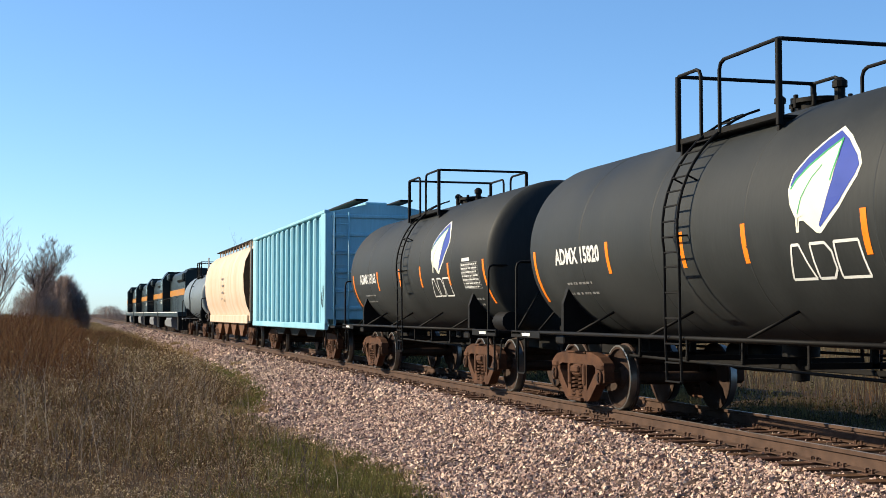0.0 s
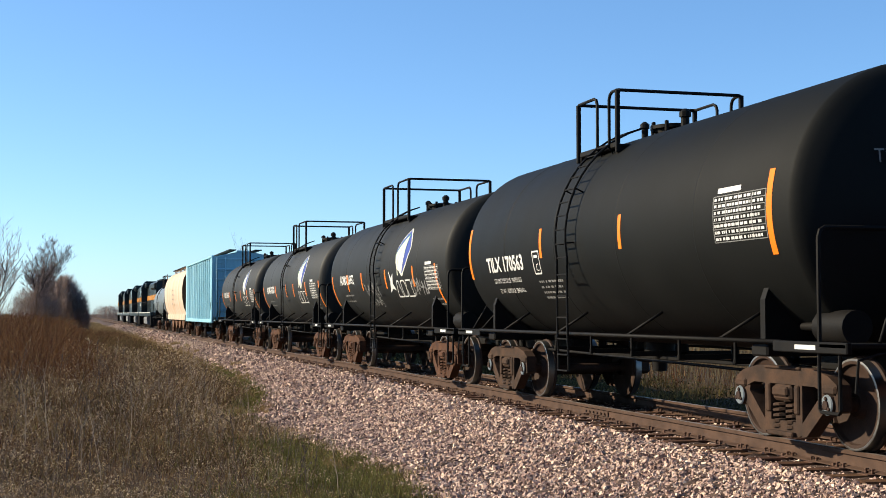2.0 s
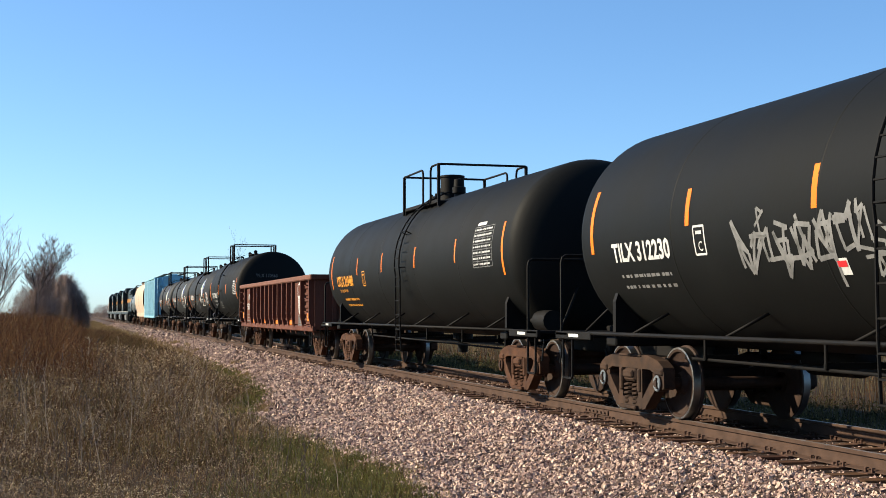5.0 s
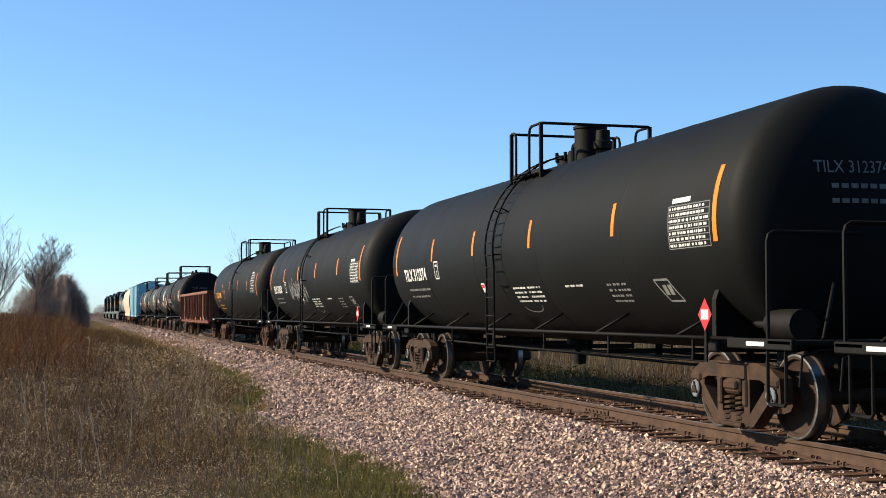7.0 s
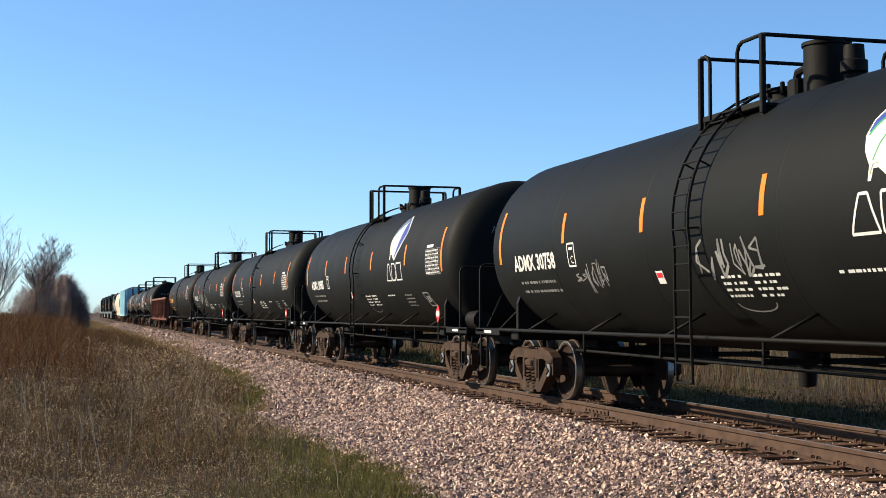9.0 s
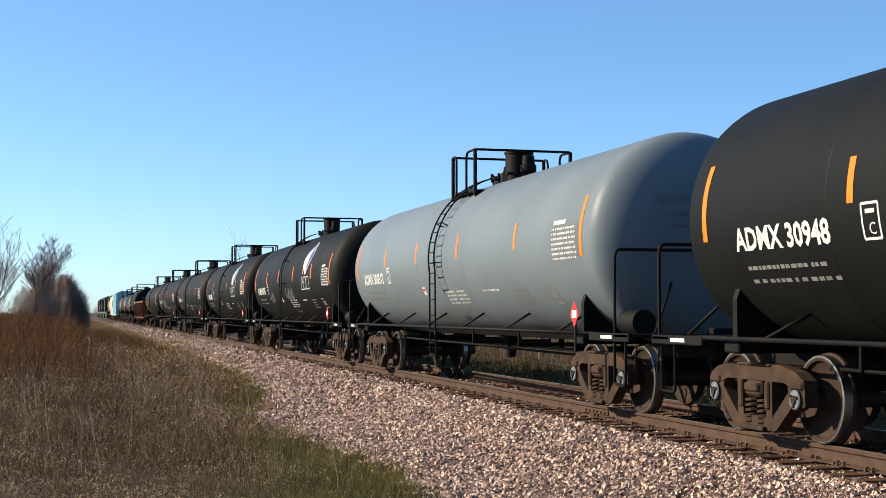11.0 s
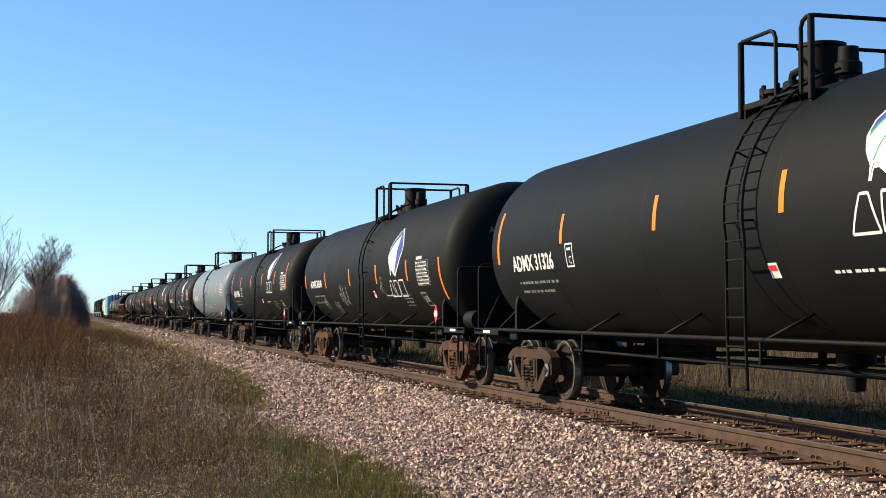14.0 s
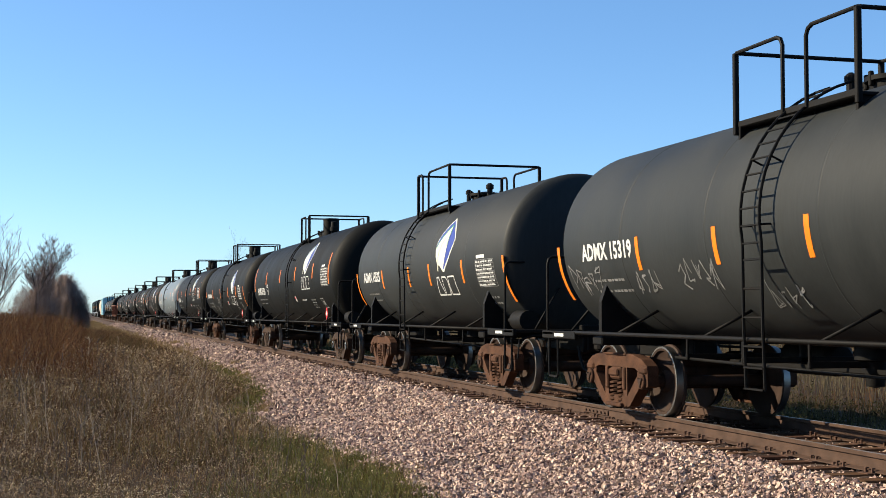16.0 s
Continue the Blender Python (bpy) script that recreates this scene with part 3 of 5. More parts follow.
def railway():
    root = tagged(thing("railway_track", "single railway track on wooden ties", "railway track"), kind="structure")
    prof = [(-0.07, -0.178), (0.07, -0.178), (0.07, -0.166), (0.012, -0.15), (0.010, -0.05), (0.036, -0.04), (0.037, -0.008), (0.028, 0.0),
            (-0.028, 0.0), (-0.037, -0.008), (-0.036, -0.04), (-0.010, -0.05), (-0.012, -0.15), (-0.07, -0.166)]
    for sx in (-1, 1):
        b = Builder()
        ys = [-330] + list(np.arange(-40, 200, 12)) + [460]
        n = len(prof)
        vs = [(sx * 0.755 + p[0], y, p[1]) for y in ys for p in prof]
        for i in range(len(ys) - 1):
            for j in range(n):
                b.f.append((i * n + j, i * n + (j + 1) % n, (i + 1) * n + (j + 1) % n, (i + 1) * n + j))
                b.s.append(False)
                b.m.append(1 if j == 7 else 0)
        b.v = vs
        part("rail", b, [RAILSIDE, RAILTOP], root, "rust-brown steel rail with a worn bright top")
    # a bolted joint bar on each rail
    for y in (18.6,):
        b = Builder().box((-0.775, y, -0.095), (0.022, 0.9, 0.075), 0, 0.006)
        for k in range(6):
            b.lathe([(0, 0.016), (-0.02, 0.016), (-0.022, 0.0)], (-0.786, y - 0.36 + 0.145 * k, -0.095), "x", 8)
        part("joint_bar", b, RAILSIDE, root, "bolted rusty joint bar")
    rng = random.Random(3)
    tie = Builder().box((0, 0, -0.265), (2.62, 0.215, 0.17), 0, 0.018).mesh("tie", TIEWOOD)
    plate = Builder()
    plate.box((0, 0, -0.181), (0.33, 0.19, 0.012), 0, 0.004)
    for sx in (-1, 1):
        for sy in (-1, 1):
            plate.box((sx * 0.085, sy * 0.055, -0.155), (0.022, 0.02, 0.05), 0, 0.004)
            plate.box((sx * 0.078, sy * 0.055, -0.134), (0.04, 0.03, 0.014), 0, 0.004)
    plate = plate.mesh("tie_plate", SPIKE)
    anchor = Builder().box((0, 0, -0.172), (0.17, 0.03, 0.045), 0, 0.006).mesh("rail_anchor", SPIKE)
    far_ties = Builder()
    y = 6.0
    for k in range(290):
        t = part("tie", tie, None, root, at=pose(rng.uniform(-0.05, 0.05), y + rng.uniform(-0.03, 0.03), rng.uniform(-0.012, 0.004), 0, 0, rng.uniform(-1.6, 1.6)))
        if k < 110:
            for sx in (-0.755, 0.755):
                part("tie_plate", plate, None, t, at=pose(sx, 0, 0))
        if k % 2 == 0 and k < 90:
            part("rail_anchor", anchor, None, root, at=pose(-0.755, y + 0.14, 0))
            part("rail_anchor", anchor, None, root, at=pose(0.755, y + 0.14, 0))
        y += TIE_STEP
    while y < 300:
        far_ties.box((0, y, -0.268), (2.6, 0.215, 0.17))
        y += TIE_STEP
    for k in range(40):
        far_ties.box((0, 5.5 - k * TIE_STEP, -0.268), (2.6, 0.215, 0.17))
    tagged(part("tie_row", far_ties, TIEWOOD, root, "ties further along the track"), kind="stuff")


railway()


# ---------------------------------------------------------------- bogies
WHEEL_R = 0.457
WHEELSETS = []


def wheelset_mesh(cap):
    b = Builder()
    b.lathe([(-0.98, 0.075), (0.98, 0.075)], axis="x", n=12, mats=[0])
    for s in (-1, 1):
        pr = [(0.60, 0.12), (0.66, 0.13), (0.69, 0.30), (0.675, 0.395), (0.668, 0.455), (0.675, 0.483), (0.700, 0.480), (0.712, WHEEL_R), (0.808, WHEEL_R - 0.004),
              (0.812, 0.43), (0.806, 0.40), (0.775, 0.385), (0.735, 0.30), (0.745, 0.15), (0.80, 0.12), (0.80, 0.08)]
        mats = [0, 0, 0, 0, 0, 0, 0, 1, 1, 0, 0, 0, 0, 0, 0]
        b.lathe([(s * a, r) for a, r in pr], axis="x", n=40, mats=mats)
        b.lathe([(s * 0.98, 0.11), (s * 1.10, 0.105), (s * 1.112, 0.095), (s * 1.114, 0.0)], axis="x", n=16, mats=[0, 2, 2])
        b.lathe([(s * 1.112, 0.05), (s * 1.13, 0.045), (s * 1.13, 0.0)], axis="x", n=10, mats=[0, 0])
        for k in range(3):
            t = 2 * math.pi * k / 3
            b.box((s * 1.118, 0.064 * math.cos(t), 0.064 * math.sin(t)), (0.02, 0.03, 0.03), 0)
    return b.mesh("wheelset", [WHEELM, TREAD, cap])


def sideframe_mesh(m):
    b = Builder()
    t0, t1 = -0.075, 0.075
    polys = [
        [(-0.62, 0.62), (0.62, 0.62), (0.55, 0.80), (-0.55, 0.80)],                 # top chord
        [(-0.62, 0.62), (-0.55, 0.80), (-0.86, 0.74), (-1.02, 0.66), (-1.04, 0.56), (-0.80, 0.56)],
        [(-0.80, 0.56), (-1.04, 0.56), (-1.05, 0.40), (-0.99, 0.38), (-0.97, 0.545)],
        [(-0.80, 0.56), (-0.82, 0.545), (-0.80, 0.37), (-0.74, 0.37), (-0.70, 0.58)],
        [(-0.80, 0.39), (-0.72, 0.53), (-0.36, 0.22), (-0.36, 0.09), (-0.46, 0.11)],              # lower diagonal
        [(-0.38, 0.63), (-0.38, 0.20), (-0.25, 0.20), (-0.25, 0.63)],              # column
        [(-0.38, 0.12), (-0.36, 0.24), (0.36, 0.24), (0.38, 0.12), (0.30, 0.09), (-0.30, 0.09)],
    ]
    for p in polys[:]:
        q = [(-y, z) for y, z in p]
        if any(abs(y1 + y2) > 1e-6 for (y1, _), (y2, _) in zip(p, reversed(p))) and p not in (polys[0], polys[6]):
            polys.append(q)
    for p in polys:
        b.prism(p, t0, t1)
    b.box((-0.01, 0, 0.79), (0.17, 0.72, 0.03), 0, 0.01)
    b.box((-0.02, 0, 0.11), (0.22, 0.52, 0.05), 0, 0.012)
    for s in (-1, 1):
        b.box((0.0, s * 0.90, 0.60), (0.20, 0.24, 0.09), 0, 0.02)
        b.box((-0.05, s * 0.29, 0.47), (0.10, 0.09, 0.30), 0, 0.015)
    return b.mesh("sideframe", m)


def spring_mesh(m):
    b = Builder()
    for y in (0.0,):
        b.lathe([(0.13, 0.045), (0.42, 0.045)], (0, y, 0), "z", 8)
        pts = []
        for k in range(5 * 10 + 1):
            t = 2 * math.pi * k / 10
            pts.append((0.088 * math.cos(t), y + 0.088 * math.sin(t), 0.15 + 0.28 * k / 50))
        b.tube(pts, 0.021, 5)
    return b.mesh("spring", m)


def bolster_mesh(m):
    b = Builder()
    b.box((0, 0, 0.53), (2.20, 0.36, 0.17), 0, 0.03)
    b.box((0, 0, 0.68), (1.2, 0.40, 0.14), 0, 0.03)
    b.lathe([(0.7, 0.2), (0.86, 0.2)], (0, 0, 0), "z", 16)
    for s in (-1, 1):
        b.box((s * 1.06, 0, 0.545), (0.14, 0.30, 0.10), 0, 0.02)
        b.box((0, s * 0.42, 0.38), (1.5, 0.07, 0.10), 0, 0.02)
        for x in (-0.76, 0.76):
            b.box((x, s * 0.41, 0.44), (0.09, 0.06, 0.34), 0, 0.015)
    return b.mesh("bolster", m)


MESHES = {"rust": (sideframe_mesh(RUSTTRUCK), spring_mesh(RUSTTRUCK), bolster_mesh(RUSTTRUCK), wheelset_mesh(RUSTTRUCK)),
          "grey": (sideframe_mesh(GREYTRUCK), spring_mesh(GREYTRUCK), bolster_mesh(GREYTRUCK), wheelset_mesh(CAPWHITE))}


def bogie(car, y, look_kind="rust"):
    side, spring, bolster, wheels = MESHES[look_kind]
    t = part("bogie", bolster, None, car, "rust-brown cast steel bogie" if look_kind == "rust" else "dusty grey-brown cast steel bogie", at=pose(0, y, 0))
    for s in (-1, 1):
        part("sideframe", side, None, t, at=pose(s * 1.0, 0, 0, 0, 0, 0 if s < 0 else 180))
        for dy in (-0.13, 0.13):
            part("coil_spring", spring, None, t, at=pose(s * 1.0, dy, 0))
    for s in (-1, 1):
        WHEELSETS.append((part("wheelset", wheels, None, t, at=pose(0, s * 0.889, WHEEL_R)), s * 0.889))
    return t


def coupler(car, y_end, s):
    """A knuckle coupler, its shank and the air hose, at the end of a car."""
    b = Builder()
    b.box((0, s * (y_end - 0.55), 0.876), (0.14, 0.75, 0.15), 0, 0.02)
    b.box((0.03, s * (y_end - 0.10), 0.876), (0.28, 0.20, 0.26), 0, 0.05)
    b.box((-0.11, s * (y_end - 0.02), 0.876), (0.10, 0.22, 0.28), 0, 0.04)
    part("coupler", b, FRAMEBLACK, car)
    pts = [(-0.32, s * (y_end - 0.35), 0.80), (-0.34, s * (y_end - 0.22), 0.62), (-0.33, s * (y_end - 0.10), 0.46), (-0.30, s * (y_end + 0.02), 0.42)]
    part("air_hose", Builder().tube(pts, 0.025, 6), FRAMEBLACK, car)
    lev = [(-1.35, s * (y_end - 0.36), 0.62), (-1.32, s * (y_end - 0.36), 0.92), (-1.1, s * (y_end - 0.36), 0.98), (-0.1, s * (y_end - 0.34), 1.02), (0, s * (y_end - 0.2), 1.0)]
    part("uncoupling_lever", Builder().tube(lev, 0.014, 6), FRAMEBLACK, car)


def stirrup(car, x, y, top, low, w=0.36):
    pts = [(x, y - w / 2, top), (x, y - w / 2, low + 0.03), (x, y - w / 2 + 0.03, low), (x, y + w / 2 - 0.03, low), (x, y + w / 2, low + 0.03), (x, y + w / 2, top)]
    part("stirrup_step", Builder().tube(pts, 0.018, 6), FRAMEBLACK, car)


# ---------------------------------------------------------------- decals bent on a tank or laid on a flat side
def bent(poly_faces, R, zc, lift):
    """(u, h) points: u metres towards the rear, h metres of arc above the tank's middle, on the side that faces -x."""
    out = []
    for u, h in poly_faces:
        a = h / R
        out.append((-(R + lift) * math.cos(a), -u, zc + (R + lift) * math.sin(a)))
    return out


def decal(name, shapes, mat, car, R, zc, lift=0.004, label="", cell=0.12):
    """shapes: lists of (u, h) outlines; each is triangulated, split to cells and bent on the tank (R) or laid flat (R = None, zc = x)."""
    bm = bmesh.new()
    for pts in shapes:
        vs = [bm.verts.new((u, h, 0)) for u, h in pts]
        bm.faces.new(vs)
    if R:
        hs = [h for p in shapes for _, h in p]
        k = math.floor(min(hs) / cell)
        while k * cell < max(hs):
            geom = list(bm.verts) + list(bm.edges) + list(bm.faces)
            bmesh.ops.bisect_plane(bm, geom=geom, plane_co=(0, k * cell, 0), plane_no=(0, 1, 0))
            k += 1
        for v in bm.verts:
            v.co = bent([(v.co.x, v.co.y)], R, zc, lift)[0]
    else:
        for v in bm.verts:
            v.co = (zc - lift, -v.co.x, v.co.y)
    bmesh.ops.recalc_face_normals(bm, faces=bm.faces)
    me = bpy.data.meshes.new(name)
    bm.to_mesh(me)
    bm.free()
    me.materials.append(mat)
    return part(name, me, None, car, label)


def rect(u, h, w, t):
    return [(u - w / 2, h - t / 2), (u + w / 2, h - t / 2), (u + w / 2, h + t / 2), (u - w / 2, h + t / 2)]


def lettering(text, size, mat, car, R, zc, u, h, label="", bold=0.0, width=1.0):
    """Real letters of the built-in font, starting at u, with their feet at h."""
    cu = bpy.data.curves.new("lettering", "FONT")
    cu.body, cu.size, cu.resolution_u, cu.offset = text, size, 2, bold
    tmp = bpy.data.objects.new("lettering", cu)
    scene.collection.objects.link(tmp)
    me = bpy.data.meshes.new_from_object(tmp)
    bpy.data.objects.remove(tmp)
    bm = bmesh.new()
    bm.from_mesh(me)
    if R:
        for k in range(-4, 14):
            bmesh.ops.bisect_plane(bm, geom=list(bm.verts) + list(bm.edges) + list(bm.faces), plane_co=(0, k * 0.1, 0), plane_no=(0, 1, 0))
    for v in bm.verts:
        p = (u + v.co.x * width, h + v.co.y)
        v.co = bent([p], R, zc, 0.004)[0] if R else (zc - 0.004, -p[0], p[1])
    bm.to_mesh(me)
    bm.free()
    me.materials.clear()
    me.materials.append(mat)
    return tagged(part("lettering", me, None, car, label), label, kind="stuff")


def text_bars(rows, u, h, car, R, zc, mat, seed, size=0.07, gap=0.11, length=1.0):
    """Small print too fine to read: rows of short bars."""
    rng = random.Random(seed)
    shapes = []
    for k in range(rows):
        x = u
        while x < u + length * rng.uniform(0.8, 1.0):
            w = rng.uniform(0.04, 0.12)
            shapes.append(rect(x + w / 2, h - k * gap, w, size * 0.72))
            x += w + rng.choice((0.02, 0.03, 0.07))
    return tagged(decal("small_print", shapes, mat, car, R, zc, label="rows of small worn print"), kind="stuff")


def ribbon(pts, w):
    out = []
    for (u0, h0), (u1, h1) in zip(pts, pts[1:]):
        d = math.hypot(u1 - u0, h1 - h0) or 1
        nx, ny = -(h1 - h0) / d * w / 2, (u1 - u0) / d * w / 2
        out.append([(u0 + nx, h0 + ny), (u0 - nx, h0 - ny), (u1 - nx, h1 - ny), (u1 + nx, h1 + ny)])
    return out


def scribble(u, h, w, t, strokes, car, R, zc, mat, seed, thick=0.03):
    """Unreadable spray-painted tag as looping strokes."""
    rng = random.Random(seed)
    shapes = []
    for k in range(strokes):
        cu_, ch = u + w * (k + 0.5) / strokes, h
        pts = []
        for i in range(rng.randint(5, 8)):
            pts.append((cu_ + rng.uniform(-0.6, 0.6) * w / strokes, ch + rng.uniform(-0.5, 0.5) * t))
        shapes += ribbon(pts, thick * rng.uniform(0.7, 1.3))
    return tagged(decal("graffiti", shapes, mat, car, R, zc, 0.006, "pale spray-painted graffiti tag"), kind="stuff")


def leaf_logo(car, R, zc, u, h, block_h=-0.43, block_w=1.38, block_t=0.36, block_u=-0.05):
    """A leaning leaf: blue field, cream leaf, green vein and pale outline, with three outlined block shapes below."""
    def tr(pts):
        return [(u + a, h + b) for a, b in pts]
    outer = [(-0.45, 0.02), (-0.45, 0.16), (-0.56, 0.30), (-0.62, 0.46), (-0.58, 0.62), (-0.40, 0.80), (-0.15, 0.98), (0.02, 1.09), (0.28, 0.94), (0.55, 0.73), (0.64, 0.60), (0.60, 0.48),
             (0.35, 0.22), (0.0, -0.01), (-0.08, 0.0), (-0.18, 0.06), (-0.30, 0.13), (-0.38, 0.13), (-0.40, 0.02)]
    decal("logo_outline", [tr(outer)], LEAFWHITE, car, R, zc, 0.003, "pale outline of the leaf logo")
    blue = [(-0.585, 0.50), (-0.55, 0.61), (-0.38, 0.77), (-0.13, 0.945), (0.02, 1.035), (0.26, 0.90), (0.52, 0.70), (0.60, 0.595), (0.56, 0.50), (0.33, 0.26), (0.0, 0.045), (-0.2, 0.3)]
    decal("logo_blue", [tr(blue)], LEAFBLUE, car, R, zc, 0.006, "blue field of the leaf logo")
    leaf = [(-0.43, 0.05), (-0.43, 0.18), (-0.54, 0.32), (-0.575, 0.46), (-0.50, 0.53), (-0.30, 0.66), (-0.04, 0.81), (0.16, 0.91), (0.20, 0.72), (0.18, 0.48), (0.09, 0.24), (-0.02, 0.07), (-0.16, 0.11), (-0.29, 0.18), (-0.39, 0.17)]
    decal("logo_leaf", [tr(leaf)], LEAFWHITE, car, R, zc, 0.009, "cream leaf")
    vein = ribbon(tr([(-0.40, 0.20), (-0.34, 0.36), (-0.20, 0.54), (-0.06, 0.66)]), 0.016) + ribbon(tr([(-0.56, 0.46), (-0.48, 0.55), (-0.29, 0.68), (-0.03, 0.825), (0.155, 0.92), (0.185, 0.72), (0.15, 0.48)]), 0.024)
    decal("logo_vein", vein, LEAFGREEN, car, R, zc, 0.012, "green vein")
    w, t = block_w, block_t
    sh3 = ([(-0.16, 0), (0.16, 0), (0.05, 1), (-0.05, 1)], [(-0.13, 0), (0.06, 0), (0.13, 0.25), (0.13, 0.75), (0.06, 1), (-0.13, 1)], [(-0.17, 0), (0.17, 0), (0.15, 1), (-0.15, 1)])
    for k, shape in enumerate(sh3):
        o = -0.34 + 0.33 * k
        line = [(u + block_u + w * (o + a), block_h + t * b2) for a, b2 in shape]
        decal("logo_block", ribbon(line + line[:1], 0.03), WHITE, car, R, zc, 0.004, "white outlined block shape")


def stripe(car, R, zc, u, h0, h1, w=0.10):
    decal("reflective_stripe", [[(u - w / 2, h0), (u + w / 2, h0), (u + w / 2, h1), (u - w / 2, h1)]], ORANGE, car, R, zc, 0.004, "orange reflective stripe")


# ---------------------------------------------------------------- tank cars
BOLT = Builder().box((0, 0, 0), (0.05, 0.05, 0.16), 0, 0.01).mesh("bolt", FRAMEBLACK)


def tank_car(name, label, R, zc, half_tank, half_car, truck, paint, look_kind, dome_y, big=True, hl=0.78, ladder_y=None, dished=False, rise=0.84, bends=None):
    car = thing(name, label, "tank car", "cars of the freight train")
    ladder_y = dome_y if ladder_y is None else ladder_y
    # shell with dished heads and faint weld rings
    cyl = half_tank - R * (0.30 if dished else 0.40)
    pr = [(-half_tank, 0.0)]
    if dished:
        # a shallow dish that meets the shell in a tight knuckle
        knee, deep = 0.10, R * 0.30
        rim = R - knee
        for k in range(1, 9):
            r = rim * k / 8
            pr.append((-half_tank + (deep - knee * 1.25) * (r / rim) ** 2.2, r))
        pr += [(-cyl - knee * 0.75, rim + knee * 0.55), (-cyl - knee * 0.35, rim + knee * 0.87), (-cyl, R)]
    else:
        for k in range(1, 11):
            t = math.pi / 2 * k / 10
            pr.append((-cyl - R * 0.40 * math.cos(t), R * math.sin(t) ** 0.92))
    pr += [(-a, r) for a, r in reversed(pr)]
    part("tank", Builder().lathe(pr, (0, 0, zc), "y", 64), paint, car, label)
    for k in (-0.62, -0.2, 0.22, 0.64):
        seam = [(k * cyl - 0.03, R - 0.004), (k * cyl - 0.012, R + 0.0035), (k * cyl + 0.012, R + 0.0035), (k * cyl + 0.03, R - 0.004)]
        part("weld_seam", Builder().lathe(seam, (0, 0, zc), "y", 64), paint, car)
    for s in (-1, 1):
        b = Builder()
        b.box((0, s * (half_car - 1.6), 0.90), (0.36, 2.6, 0.34), 0, 0.02)
        b.box((0, s * (half_car - 0.42), 0.93), (0.5, 0.18, 0.44), 0, 0.02)
        part("draft_sill", b, FRAMEBLACK, car)
        # saddle over the bogie
        b = Builder()
        w = 1.30
        b.prism([(-w, 1.02), (w, 1.02), (w, 1.50), (w - 0.08, 1.72), (w - 0.3, 1.55), (0.6, 1.15), (-0.6, 1.15), (-w + 0.3, 1.55), (-w + 0.08, 1.72), (-w, 1.50)], s * truck - 0.05, s * truck + 0.05, "y")
        b.box((0, s * truck, 0.97), (2.7, 0.34, 0.12), 0, 0.02)
        part("saddle", b, FRAMEBLACK, car)
        # end platform with its hoop handrails
        b = Builder()
        y0 = half_car - 0.62
        b.box((0, s * y0, 1.05), (2.86, 0.46, 0.05), 0, 0.01)
        b.box((-1.40, s * (half_car - 1.05), 1.03), (0.06, 1.35, 0.11), 0, 0.01)
        b.box((1.40, s * (half_car - 1.05), 1.03), (0.06, 1.35, 0.11), 0, 0.01)
        part("end_platform", b, FRAMEBLACK, car)
        for x in (-1.38, 1.38):
            ya = yb = s * (half_car - (0.5 if s > 0 else 0.92))
            hoop = [(x, ya, 1.05), (x, ya, 2.08), (x * 0.985, ya, 2.15), (x * 0.95, ya, 2.18), (x * 0.2, yb, 2.18)]
            part("handrail", Builder().tube(hoop, 0.022, 8), FRAMEBLACK, car)
            stirrup(car, x, s * (half_car - 0.75), 1.0, 0.42)
            decal("white_tape", [rect(-s * (half_car - 1.1), 1.03, 0.38, 0.045)], WHITE, car, None, -1.43, 0.003, "white reflective tape") if x < 0 else None
        for x in (-1, 1):
            part("end_brace", Builder().tube([(x, s * (half_car - 0.5), 1.08), (x * 0.5, s * (half_tank - 0.05), 1.75)], 0.02, 6), FRAMEBLACK, car)
        coupler(car, half_car, s)
        bogie(car, s * truck, look_kind)
    # pipe along both sides, with braces up to the tank
    for sx in (-1, 1):
        x = sx * 1.40
        b = Builder().tube([(x, -half_car + 1.6, 1.07), (x, half_car - 1.6, 1.07)], 0.026, 8)
        part("side_pipe", b, FRAMEBLACK, car)
        k = int(2 * truck / 2.6)
        for i in range(k + 1):
            y = -truck + 0.8 + (2 * truck - 1.6) * i / k
            h = -0.70 * R
            part("pipe_brace", Builder().tube([(x, y, 1.07), (sx * math.sqrt(max(0.0, R * R - h * h)) * 0.99, y - 0.35, zc + h)], 0.02, 6), FRAMEBLACK, car)
        # curved ladder from the platform down past the pipe
        b = Builder()
        rails = []
        for dy in (-0.2, 0.2):
            pts = []
            for i in range(13):
                a = math.radians(74 - 84 * i / 12)
                pts.append((sx * (R + 0.13) * math.cos(a), ladder_y + dy, zc + (R + 0.13) * math.sin(a)))
            pts += [(sx * (R + 0.10), ladder_y + dy, 1.15), (sx * (R + 0.08), ladder_y + dy, 0.55)]
            rails.append(pts)
            b.tube(pts, 0.017, 6)
        for i in range(1, len(rails[0]) - 2, 1):
            b.tube([rails[0][i], rails[1][i]], 0.012, 5)
        for z in (1.9, 1.6, 1.3, 1.0, 0.78, 0.56):
            xx = sx * (R + 0.10)
            b.tube([(xx, ladder_y - 0.2, z), (xx, ladder_y + 0.2, z)], 0.013, 5)
        for i in (3, 7, 11):
            for rr in rails:
                p = Vector(rr[i])
                c = Vector((0, p.y, zc))
                b.tube([p, c + (p - c).normalized() * (R - 0.01)], 0.012, 5)
        part("ladder", b, FRAMEBLACK, car, "curved black ladder")
    # top platform, rails and fittings
    top = zc + R
    pl, hw = top - 0.22, 0.95
    inner = ladder_y - 0.24, ladder_y + 0.24
